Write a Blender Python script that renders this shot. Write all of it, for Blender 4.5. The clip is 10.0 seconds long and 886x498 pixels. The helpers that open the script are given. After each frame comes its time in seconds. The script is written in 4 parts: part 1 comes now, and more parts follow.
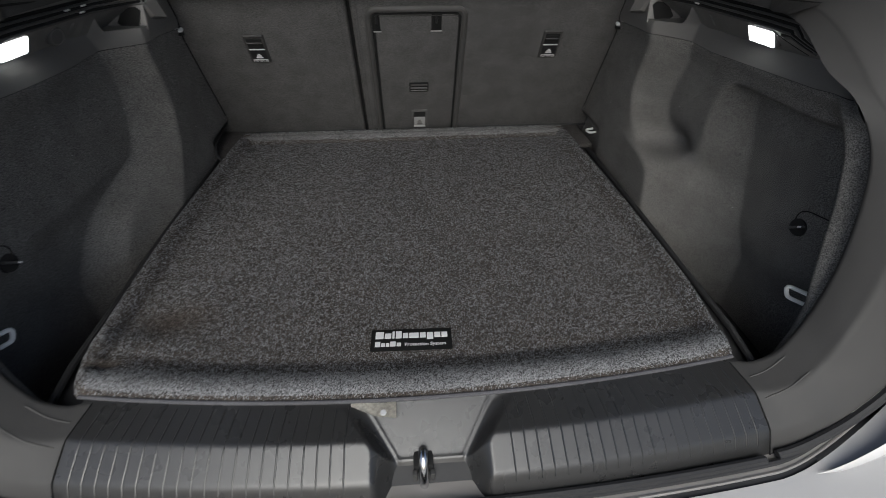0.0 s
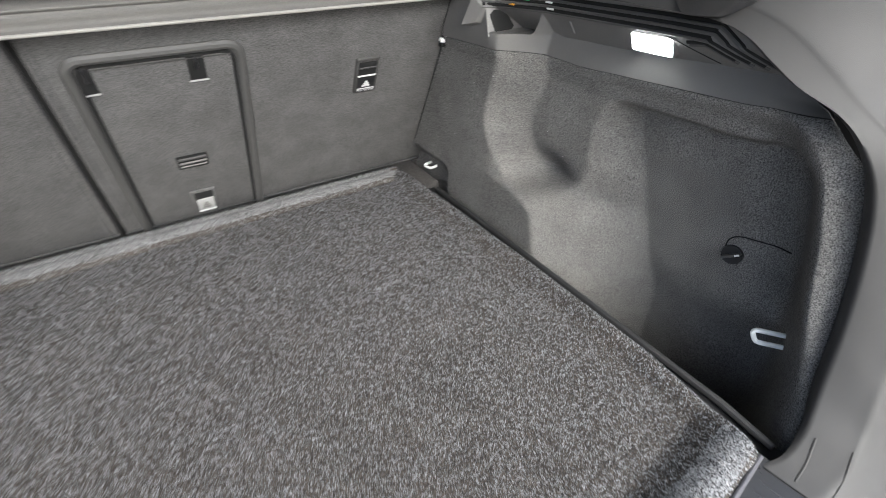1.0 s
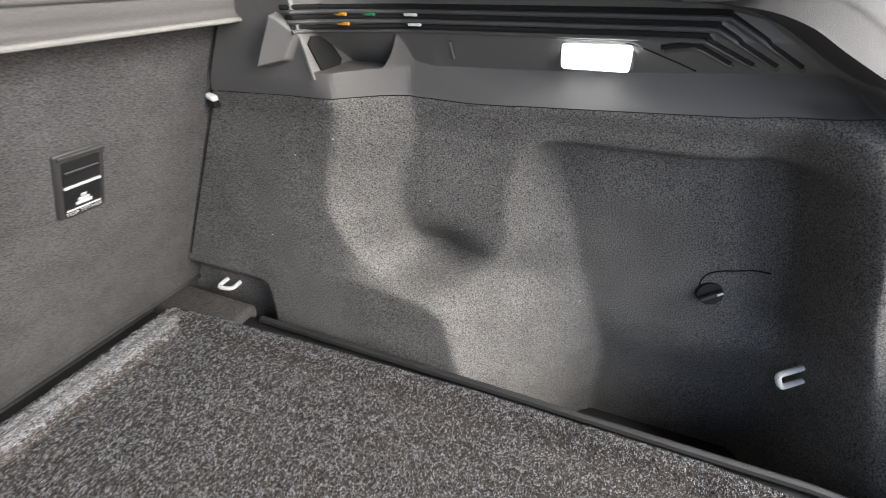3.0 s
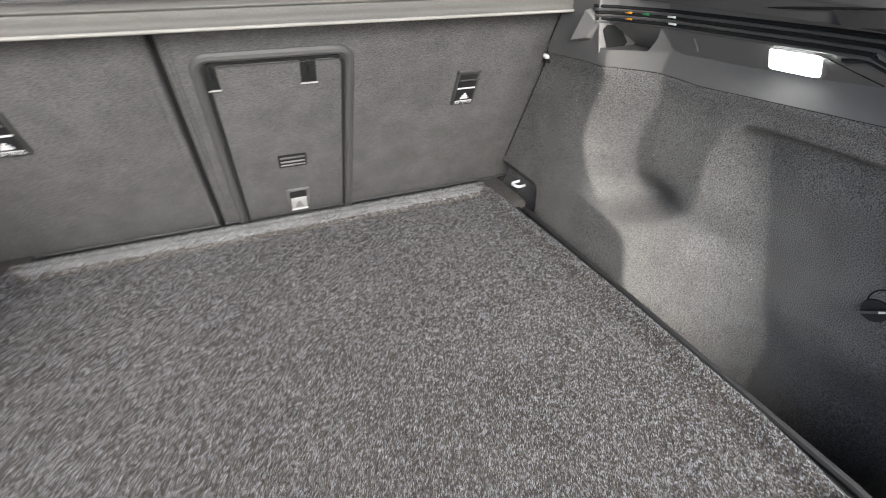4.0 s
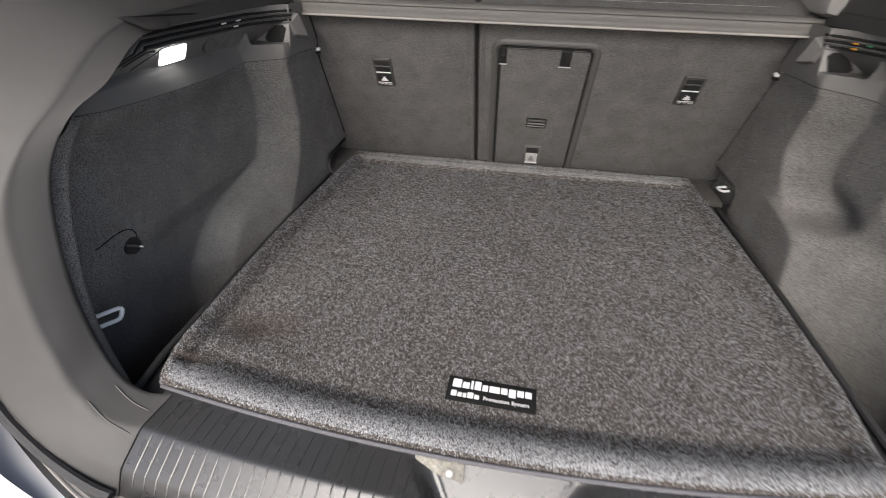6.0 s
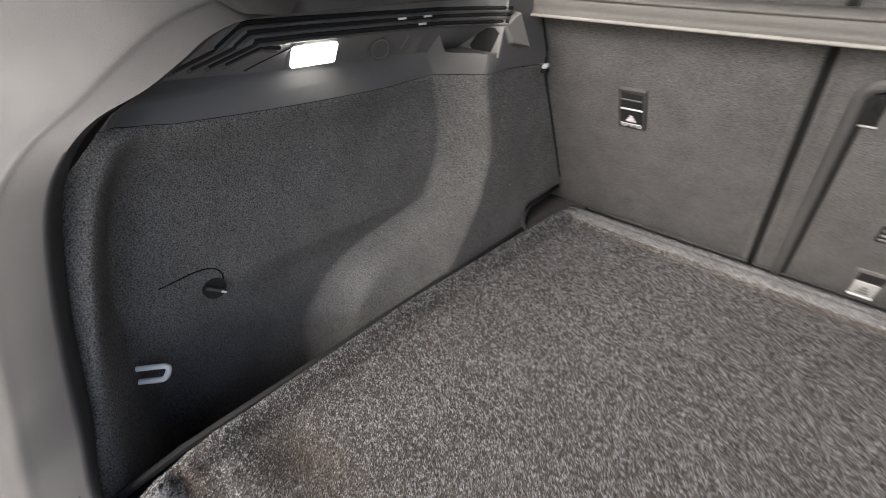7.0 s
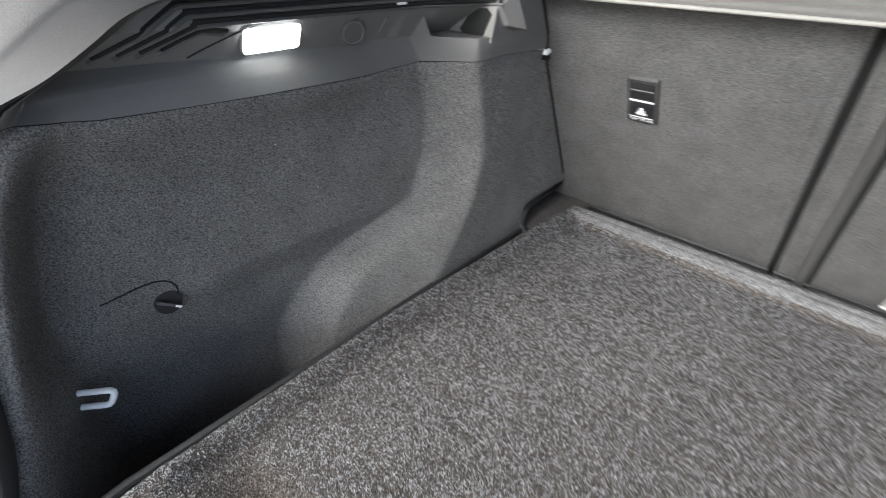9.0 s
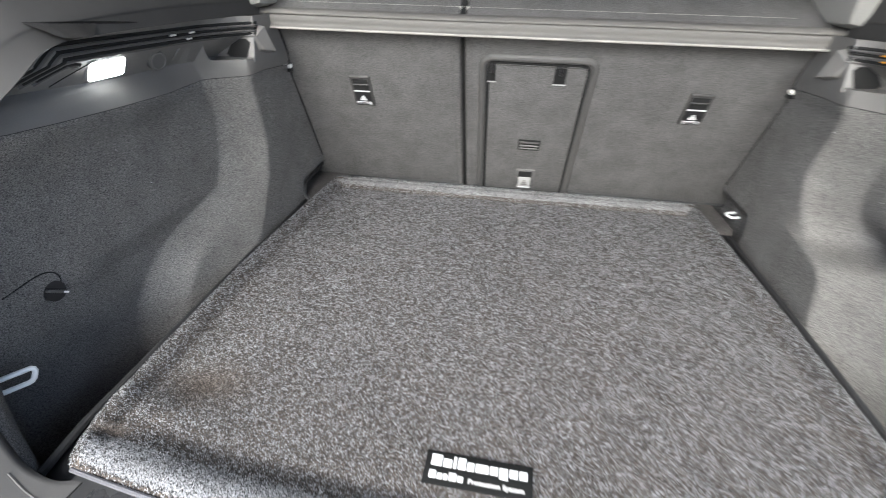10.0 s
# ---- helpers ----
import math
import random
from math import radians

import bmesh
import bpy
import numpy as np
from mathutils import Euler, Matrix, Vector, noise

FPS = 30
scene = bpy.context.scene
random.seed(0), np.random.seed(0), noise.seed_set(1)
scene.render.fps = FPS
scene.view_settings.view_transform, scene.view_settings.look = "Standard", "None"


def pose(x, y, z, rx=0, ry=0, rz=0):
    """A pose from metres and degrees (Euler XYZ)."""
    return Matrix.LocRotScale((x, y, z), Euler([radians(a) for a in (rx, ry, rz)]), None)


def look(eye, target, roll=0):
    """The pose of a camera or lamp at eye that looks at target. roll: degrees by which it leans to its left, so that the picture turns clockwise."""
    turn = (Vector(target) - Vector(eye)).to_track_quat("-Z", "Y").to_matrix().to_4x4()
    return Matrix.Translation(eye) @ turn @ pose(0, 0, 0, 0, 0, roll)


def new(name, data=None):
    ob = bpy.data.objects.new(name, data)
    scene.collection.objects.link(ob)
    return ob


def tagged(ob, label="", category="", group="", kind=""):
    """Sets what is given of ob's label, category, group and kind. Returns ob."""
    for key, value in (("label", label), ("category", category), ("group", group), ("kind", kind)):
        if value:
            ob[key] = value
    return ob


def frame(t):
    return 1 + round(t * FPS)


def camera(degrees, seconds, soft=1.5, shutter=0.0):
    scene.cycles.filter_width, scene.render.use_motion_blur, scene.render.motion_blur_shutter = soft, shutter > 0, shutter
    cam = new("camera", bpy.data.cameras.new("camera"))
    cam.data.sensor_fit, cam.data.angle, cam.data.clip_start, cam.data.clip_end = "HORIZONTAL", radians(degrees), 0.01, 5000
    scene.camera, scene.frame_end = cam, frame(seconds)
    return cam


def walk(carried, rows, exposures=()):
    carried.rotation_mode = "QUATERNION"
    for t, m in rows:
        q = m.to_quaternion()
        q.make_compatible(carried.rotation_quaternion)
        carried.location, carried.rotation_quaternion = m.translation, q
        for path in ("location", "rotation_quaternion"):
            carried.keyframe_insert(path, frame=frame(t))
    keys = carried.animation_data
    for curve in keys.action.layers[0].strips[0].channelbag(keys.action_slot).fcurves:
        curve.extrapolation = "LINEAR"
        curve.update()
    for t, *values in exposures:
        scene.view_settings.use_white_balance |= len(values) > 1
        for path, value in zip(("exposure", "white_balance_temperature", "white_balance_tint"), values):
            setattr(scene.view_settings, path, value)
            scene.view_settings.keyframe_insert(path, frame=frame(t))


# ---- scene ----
cam = camera(87.5, 10.0, 0.8, 0.25)
PATH = [
    (0, (-0.01, -0.391, 0.55), (0.123, 1.208, -0.644), 0.2),
    (0.5, (-0.014, -0.266, 0.527), (0.389, 1.288, -0.665), 0.0),
    (1, (-0.008, -0.018, 0.516), (0.869, 1.347, -0.654), 0.1),
    (1.5, (0.049, 0.17, 0.49), (1.303, 1.217, -0.664), 0.1),
    (2, (0.144, 0.32, 0.457), (1.679, 0.984, -0.64), -0.2),
    (2.2, (0.171, 0.36, 0.437), (1.775, 0.865, -0.645), 0.2),
    (3.3, (0.076, 0.314, 0.47), (1.578, 1.16, -0.546), 0.8),
    (3.5, (0.056, 0.217, 0.488), (1.251, 1.407, -0.586), -0.1),
    (4, (-0.022, 0.009, 0.491), (0.615, 1.559, -0.601), 0.1),
    (4.5, (-0.036, -0.226, 0.515), (0.267, 1.401, -0.607), -0.1),
    (5, (-0.024, -0.374, 0.547), (0.165, 1.278, -0.565), -0.0),
    (5.5, (-0.022, -0.395, 0.548), (0.001, 1.272, -0.556), 0.5),
    (6, (-0.025, -0.335, 0.533), (-0.275, 1.32, -0.562), 1.5),
    (6.2, (-0.033, -0.262, 0.514), (-0.422, 1.365, -0.581), 1.6),
    (7.3, (-0.12, 0.141, 0.463), (-1.418, 1.223, -0.606), 1.1),
    (7.5, (-0.141, 0.191, 0.451), (-1.529, 1.147, -0.625), 1.1),
    (8, (-0.171, 0.241, 0.432), (-1.749, 0.923, -0.589), -1.3),
    (8.5, (-0.158, 0.223, 0.443), (-1.675, 1.007, -0.598), -0.3),
    (9, (-0.114, 0.124, 0.462), (-1.231, 1.355, -0.649), 0.7),
    (9.5, (-0.066, -0.025, 0.479), (-0.755, 1.501, -0.615), 1.6),
    (10, (-0.019, -0.223, 0.502), (-0.257, 1.479, -0.521), 1.5),
]
EXPOSURES = [(0.0, -0.03, 6200, 5), (0.25, 0.57, 6180, 5), (0.5, 1.47, 6200, 5), (1.0, 1.77, 6170, 5), (1.5, 1.80, 6190, 5), (2.0, 1.59, 6240, 8), (3.5, 1.93, 6260, 7),
             (4.0, 1.92, 6240, 6), (4.5, 1.97, 6260, 7), (5.0, 1.67, 6440, 9), (5.5, 1.22, 6420, 9), (6.0, 1.22, 6510, 9), (6.2, 1.2, 6510, 9), (7.5, 2.02, 6680, 9),
             (8.0, 2.12, 6740, 9), (8.5, 1.68, 6580, 9), (9.0, 2.01, 6110, 5), (9.5, 2.32, 6120, 5), (10.0, 2.07, 6140, 5)]
SKY, SUN, LAMP, TUFTS = 0.160, 2.2, 6.0, 600000
walk(cam, [(t, look(eye, target, roll)) for t, eye, target, roll in PATH], EXPOSURES)

# ---- light ----
world = bpy.data.worlds.new("sky")
scene.world = world
world.use_nodes = True
wn = world.node_tree
sky = wn.nodes.new("ShaderNodeTexSky")
sky.sky_type, sky.sun_disc = "NISHITA", False
sky.sun_elevation, sky.sun_rotation = radians(39), radians(187)
sky.air_density, sky.dust_density = 0.7, 4.0
bg = wn.nodes["Background"]
bg.inputs["Strength"].default_value = SKY
wn.links.new(sky.outputs[0], bg.inputs[0])
sun = new("sun", bpy.data.lights.new("sun", "SUN"))
sun.data.energy, sun.data.angle, sun.data.color = SUN, radians(46), (1.0, 0.99, 0.985)
sun.matrix_world = look((-0.50, -3.55, 3.40), (0, 0.4, 0.1))


# ---- materials ----
def material(name, colour, rough=0.6, metal=0.0, fine=0.0, fine_scale=800.0, blotch=0.12, blotch_scale=9.0,
             bump=0.0, bump_scale=900.0, emit=0.0, coat=0.0, spec=0.5, wear=0.0):
    m = bpy.data.materials.new(name)
    m.use_nodes = True
    nt = m.node_tree
    b = nt.nodes["Principled BSDF"]
    b.inputs["Roughness"].default_value, b.inputs["Metallic"].default_value = rough, metal
    b.inputs["Coat Weight"].default_value = coat
    b.inputs["Specular IOR Level"].default_value = spec
    co = nt.nodes.new("ShaderNodeTexCoord")

    def noise_at(scale, detail):
        n = nt.nodes.new("ShaderNodeTexNoise")
        n.inputs["Scale"].default_value, n.inputs["Detail"].default_value = scale, detail
        nt.links.new(co.outputs["Object"], n.inputs["Vector"])
        return n.outputs["Fac"]

    def ranged(value, lo, hi, a=0.3, c=0.7):
        r = nt.nodes.new("ShaderNodeMapRange")
        for key, v in (("From Min", a), ("From Max", c), ("To Min", lo), ("To Max", hi)):
            r.inputs[key].default_value = v
        nt.links.new(value, r.inputs["Value"])
        return r.outputs[0]

    def times(a, c):
        n = nt.nodes.new("ShaderNodeMath")
        n.operation = "MULTIPLY"
        nt.links.new(a, n.inputs[0])
        nt.links.new(c, n.inputs[1])
        return n.outputs[0]

    factor = ranged(noise_at(blotch_scale, 4), 1 - blotch, 1 + blotch)
    if fine:
        factor = times(factor, ranged(noise_at(fine_scale, 2), 1 - fine, 1 + fine))
    mix = nt.nodes.new("ShaderNodeVectorMath")
    mix.operation = "SCALE"
    mix.inputs[0].default_value = colour
    nt.links.new(factor, mix.inputs["Scale"])
    nt.links.new(mix.outputs[0], b.inputs["Base Color"])
    if wear:
        nt.links.new(ranged(noise_at(30, 5), rough - wear, rough + wear), b.inputs["Roughness"])
    if bump:
        bp = nt.nodes.new("ShaderNodeBump")
        bp.inputs["Strength"].default_value, bp.inputs["Distance"].default_value = bump, 0.001
        nt.links.new(noise_at(bump_scale, 3), bp.inputs["Height"])
        nt.links.new(bp.outputs[0], b.inputs["Normal"])
    if emit:
        b.inputs["Emission Color"].default_value = (1.0, 0.985, 0.96, 1)
        b.inputs["Emission Strength"].default_value = emit
    return m


FELT = material("side_felt", (0.132, 0.128, 0.122), 0.85, fine=0.70, fine_scale=600, blotch=0.14, blotch_scale=14, bump=0.9, bump_scale=800, spec=0.25)
SEATFELT = material("seat_felt", (0.083, 0.0815, 0.0803), 0.95, fine=0.55, fine_scale=650, blotch=0.13, blotch_scale=22, bump=0.7, bump_scale=800, spec=0.25)
TRIM = material("grained_trim", (0.132, 0.128, 0.122), 0.48, fine=0.1, fine_scale=1500, blotch=0.06, bump=0.25, bump_scale=1800, wear=0.06)
PILLAR = material("pillar_trim", (0.044, 0.043, 0.042), 0.56, spec=0.24, fine=0.08, fine_scale=1500, blotch=0.05, bump=0.22, bump_scale=1600, wear=0.05)
SILL = material("sill_plastic", (0.022, 0.0218, 0.0217), 0.28, spec=0.58, fine=0.08, fine_scale=1500, blotch=0.06, bump=0.15, bump_scale=1700, wear=0.015)
BLACK = material("black_plastic", (0.012, 0.012, 0.013), 0.45, blotch=0.1)
GAP = material("dark_gap", (0.004, 0.004, 0.004), 0.9)
RUBBER = material("rubber", (0.016, 0.016, 0.017), 0.7, blotch=0.15, bump=0.2)
EDGING = material("edge_piping", (0.062, 0.061, 0.068), 0.6, fine=0.3, fine_scale=700)
PILE = material("carpet_backing", (0.050, 0.042, 0.036), 0.95, fine=0.8, fine_scale=520, blotch=0.16, blotch_scale=11, bump=1.0, bump_scale=420, spec=0.2)
METAL = material("painted_ring", (0.88, 0.88, 0.86), 0.35, metal=0.0, blotch=0.05, blotch_scale=60)
CHROME = material("chrome", (0.6, 0.6, 0.6), 0.18, metal=1.0, blotch=0.08, blotch_scale=80)
WHITE = material("white_plastic", (0.78, 0.77, 0.75), 0.4, blotch=0.03)
PRINT = material("white_print", (0.52, 0.52, 0.52), 0.5, blotch=0.03)
SHELF = material("shelf_vinyl", (0.102, 0.097, 0.090), 0.7, fine=0.15, fine_scale=900, blotch=0.07, bump=0.35, bump_scale=1100)
LENS = material("lamp_lens", (0.9, 0.9, 0.9), 0.3, emit=LAMP)
PAINT = material("body_paint", (0.60, 0.595, 0.59), 0.22, coat=0.6, blotch=0.02)
BUMPER = material("grey_bumper", (0.20, 0.19, 0.18), 0.35, blotch=0.05)
BODYGREY = material("pale_paint", (0.36, 0.355, 0.35), 0.3, coat=0.4, blotch=0.03)
BADGE = material("woven_black", (0.006, 0.006, 0.006), 0.8, spec=0.15)
FRAME = material("frame_plastic", (0.066, 0.0645, 0.063), 0.5, fine=0.1, fine_scale=1500, blotch=0.06, bump=0.2, bump_scale=1600)
LINER = material("headliner", (0.19, 0.186, 0.175), 0.95, fine=0.1, blotch=0.05)
BOARD = material("cover_board", (0.30, 0.292, 0.268), 0.8, fine=0.15, fine_scale=700, blotch=0.05)
ROAD = material("concrete", (0.30, 0.295, 0.285), 0.9, fine=0.3, fine_scale=90, blotch=0.2, blotch_scale=1.5)
ORANGE = material("orange_connector", (0.75, 0.33, 0.02), 0.5)
GREEN = material("green_connector", (0.02, 0.22, 0.08), 0.5)
PALE = material("pale_flap", (0.30, 0.30, 0.295), 0.4, blotch=0.1, blotch_scale=60)
SURROUND = material("anchor_plastic", (0.040, 0.039, 0.038), 0.5, blotch=0.05)
PIPING = material("pale_piping", (0.25, 0.24, 0.22), 0.6, fine=0.1)
# mat pile in a paler tone, for the rim that faces the rear light
BORDER = material("lit_rim_pile", (0.104, 0.103, 0.104), 0.95, fine=0.95, fine_scale=520, blotch=0.18, blotch_scale=14, bump=1.0, bump_scale=420, spec=0.2)
# same pile, coloured paler and bluer for the sky light on the roll
CREST = material("skylit_crest", (0.150, 0.151, 0.156), 0.95, fine=0.95, fine_scale=520, blotch=0.18, blotch_scale=14, bump=1.0, bump_scale=420, spec=0.2)
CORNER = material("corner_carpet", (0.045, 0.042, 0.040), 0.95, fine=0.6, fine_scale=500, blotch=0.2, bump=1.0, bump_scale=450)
LABEL = material("paper_label", (0.42, 0.40, 0.35), 0.6, fine=0.25, fine_scale=260, blotch=0.1)


# ---- mesh helpers ----
def part(name, bm, mat, parent=None, label="", smooth=35):
    me = bpy.data.meshes.new(name)
    bmesh.ops.recalc_face_normals(bm, faces=bm.faces)
    bm.to_mesh(me)
    bm.free()
    return finish(name, me, mat, parent, label, smooth)


def finish(name, me, mat, parent=None, label="", smooth=35):
    me.materials.append(mat)
    if smooth:
        me.shade_smooth()
        me.set_sharp_from_angle(angle=radians(smooth))
    ob = new(name, me)
    if parent:
        ob.parent = parent
    if label:
        tagged(ob, label)
    return ob


def thing(name, label, category, kind="", group="", at=(0, 0, 0)):
    ob = new(name)
    ob.empty_display_size = 0.02
    ob.location = at
    return tagged(ob, label, category, group, kind)


def box(x0, x1, y0, y1, z0, z1, r=0.0, seg=2, bm=None, m=None):
    """A block with rounded edges, into bm."""
    out = bmesh.new()
    bmesh.ops.create_cube(out, size=1)
    for v in out.verts:
        v.co = Vector(((x0 + x1) / 2 + v.co.x * (x1 - x0), (y0 + y1) / 2 + v.co.y * (y1 - y0), (z0 + z1) / 2 + v.co.z * (z1 - z0)))
    if r:
        bmesh.ops.bevel(out, geom=out.edges[:], offset=r, segments=seg, profile=0.5, affect="EDGES")
    if m is not None:
        out.transform(m)
    if bm is None:
        return out
    me = bpy.data.meshes.new("tmp")
    out.to_mesh(me)
    out.free()
    bm.from_mesh(me)
    bpy.data.meshes.remove(me)
    return bm


def sheet(pts, thick=0.0, flip=False, bm=None):
    """A surface through a grid of points (rows x columns x 3); with thick, a shell that goes down to the given offset."""
    pts = np.asarray(pts, float)
    n, k = pts.shape[:2]
    out = bm or bmesh.new()
    vs = [[out.verts.new(p) for p in row] for row in pts]
    for i in range(n - 1):
        for j in range(k - 1):
            q = (vs[i][j], vs[i][j + 1], vs[i + 1][j + 1], vs[i + 1][j])
            out.faces.new(q[::-1] if flip else q)
    if thick:
        bmesh.ops.solidify(out, geom=out.faces[:], thickness=thick)
    return out


def grid_mesh(name, pts, mat, parent=None, label="", smooth=60):
    pts = np.asarray(pts, float)
    n, k = pts.shape[:2]
    idx = np.arange(n * k).reshape(n, k)
    f = np.stack([idx[:-1, :-1], idx[:-1, 1:], idx[1:, 1:], idx[1:, :-1]], -1).reshape(-1, 4)
    me = bpy.data.meshes.new(name)
    me.from_pydata(pts.reshape(-1, 3).tolist(), [], f.tolist())
    me.update()
    return finish(name, me, mat, parent, label, smooth)


def tube(pts, r, seg=8, closed=False, bm=None, sx=1.0):
    """A round bar along points."""
    out = bm or bmesh.new()
    P = [Vector(p) for p in pts]
    rings = []
    up = None
    for i, p in enumerate(P):
        a = P[max(i - 1, 0)] if not closed else P[i - 1]
        c = P[min(i + 1, len(P) - 1)] if not closed else P[(i + 1) % len(P)]
        t = (c - a).normalized()
        if up is None:
            up = t.orthogonal().normalized()
        up = (up - t * up.dot(t)).normalized()
        w = t.cross(up)
        rings.append([out.verts.new(p + (up * math.cos(2 * math.pi * k / seg) * sx + w * math.sin(2 * math.pi * k / seg)) * r) for k in range(seg)])
    pairs = list(zip(rings, rings[1:])) + ([(rings[-1], rings[0])] if closed else [])
    for A, B in pairs:
        for k in range(seg):
            out.faces.new((A[k], A[(k + 1) % seg], B[(k + 1) % seg], B[k]))
    if not closed:
        out.faces.new(rings[0][::-1])
        out.faces.new(rings[-1])
    return out


def spline(pts, n):
    """Points evenly along a smooth curve through pts."""
    P = np.array(pts, float)
    P = np.vstack([2 * P[0] - P[1], P, 2 * P[-1] - P[-2]])
    t = np.linspace(0, len(P) - 3 - 1e-6, n)
    i = t.astype(int)
    u = (t - i)[:, None]
    a, b, c, d = P[i], P[i + 1], P[i + 2], P[i + 3]
    return 0.5 * (2 * b + (c - a) * u + (2 * a - 5 * b + 4 * c - d) * u ** 2 + (3 * b - a - 3 * c + d) * u ** 3)


def ss(a, b, x):
    t = np.clip((np.asarray(x, float) - a) / (b - a), 0, 1)
    return t * t * (3 - 2 * t)


def lettering(name, text, size, mat, m, parent, bold=0.0):
    cu = bpy.data.curves.new(name, "FONT")
    cu.body, cu.size, cu.align_x, cu.align_y, cu.extrude, cu.offset = text, size, "CENTER", "CENTER", 0.0002, bold
    cu.resolution_u = 3
    tmp = new(name, cu)
    me = bpy.data.meshes.new_from_object(tmp.evaluated_get(bpy.context.evaluated_depsgraph_get()))
    bpy.data.objects.remove(tmp)
    me.transform(m)
    me.materials.clear()
    return finish(name, me, mat, parent, smooth=0)


# ---- seat backs: one leaning plane; local x across, y up the slope, z out of it towards the boot ----
LEAN_DY = 0.52
SN = math.hypot(1, LEAN_DY)
SEAT = Matrix(((1, 0, 0, 0), (0, -LEAN_DY / SN, -1 / SN, 0.973), (0, 1 / SN, -LEAN_DY / SN, 0), (0, 0, 0, 1)))


def seat_back(x0, x1, label):
    t = thing("rear_seat", label, "seat")
    part("back_panel", box(x0, x1, -0.06, 0.487, -0.10, 0.0, 0.007, 3, m=SEAT), SEATFELT, t)
    for xe in (x0 + 0.006, x1 - 0.006):
        part("edge_roll", tube([SEAT @ Vector((xe, -0.055 + 0.049 * k, -0.0035)) for k in range(12)], 0.0052, 8), SEATFELT, t)
    part("lower_edge", tube([SEAT @ Vector((x0 + (x1 - x0) * k / 8, -0.003, -0.001)) for k in range(9)], 0.0052, 8), RUBBER, t, "dark rubber lower edge")
    return t


left_seat = seat_back(-0.60, -0.1345, "narrow folding rear seat back covered in dark grey felt")
right_seat = seat_back(-0.1255, 0.60, "wide folding rear seat back in dark grey felt with centre hatch")
for xe in (-0.152, -0.113):
    part("seam_roll", tube([SEAT @ Vector((xe, -0.02 + 0.045 * k, -0.0022)) for k in range(12)], 0.0036, 8), SEATFELT, left_seat if xe < -0.13 else right_seat)
part("gap_filler", box(-0.1345, -0.1255, -0.06, 0.487, -0.06, -0.012, m=SEAT), GAP, right_seat)

# centre hatch with its frame
hatch = thing("armrest_hatch", "upright felt-covered load-through hatch in a raised grey frame", "hatch")
HX0, HX1, HT = -0.088, 0.138, 0.405


def frame_path(inset, low=-0.05):
    a, b, t, r = HX0 + inset, HX1 - inset, HT - inset, 0.020
    pts = [(a, low + 0.05 * k) for k in range(int((t - r - low) / 0.05) + 1)]
    pts += [(a + r - r * math.cos(k * math.pi / 12), t - r + r * math.sin(k * math.pi / 12)) for k in range(7)]
    pts += [(b - r + r * math.sin(k * math.pi / 12), t - r + r * math.cos(k * math.pi / 12)) for k in range(7)]
    pts += [(b, low + 0.05 * k) for k in range(int((t - r - low) / 0.05), -1, -1)]
    return pts


part("hatch_frame", tube([SEAT @ Vector((x, y, 0.0)) for x, y in frame_path(0.0)], 0.0078, 10), FRAME, hatch, "raised grey plastic frame")
part("frame_gap", tube([SEAT @ Vector((x, y, -0.001)) for x, y in frame_path(0.0105)], 0.0042, 8), GAP, hatch, "black gap round the hatch door")
door_bm = box(HX0 + 0.015, HX1 - 0.013, -0.05, HT - 0.016, -0.02, 0.0022, 0.0022, 2, m=SEAT)
door = part("hatch_door", door_bm, SEATFELT, hatch)
part("door_edge", tube([SEAT @ Vector((x, HT - 0.016, 0.003)) for x in (HX0 + 0.026, 0.0, HX1 - 0.015)], 0.0012, 6), PILLAR, door, "worn light top edge")
for cx in (HX0 + 0.0195, 0.072):
    w = 0.008 if cx < 0 else 0.0125
    hinge = part("hinge_pocket", box(cx - w, cx + w, HT - 0.056, HT - 0.012, -0.004, 0.0034, 0.002, m=SEAT), GAP, hatch, "dark recessed hinge pocket")
    part("hinge_pin", box(cx - 0.0025, cx + 0.0025, HT - 0.036, HT - 0.013, 0.003, 0.006, 0.0015, m=SEAT), BLACK, hinge)
    part("hinge_lip", tube([SEAT @ Vector((cx - w - 0.001, HT - 0.057, 0.004)), SEAT @ Vector((cx + w + 0.001, HT - 0.057, 0.004))], 0.0014, 6), PALE, hinge, "bright lower lip")
handle = part("hatch_handle", box(0.002, 0.056, 0.150, 0.186, -0.004, 0.0036, 0.003, m=SEAT), GAP, hatch, "black recessed pull handle")
for yy, rr, mm in ((0.1775, 0.0032, PILLAR), (0.1670, 0.0026, FRAME), (0.1580, 0.0020, FRAME)):
    part("handle_bar", tube([SEAT @ Vector((0.006, yy, 0.004)), SEAT @ Vector((0.052, yy, 0.004))], rr, 8), mm, handle)


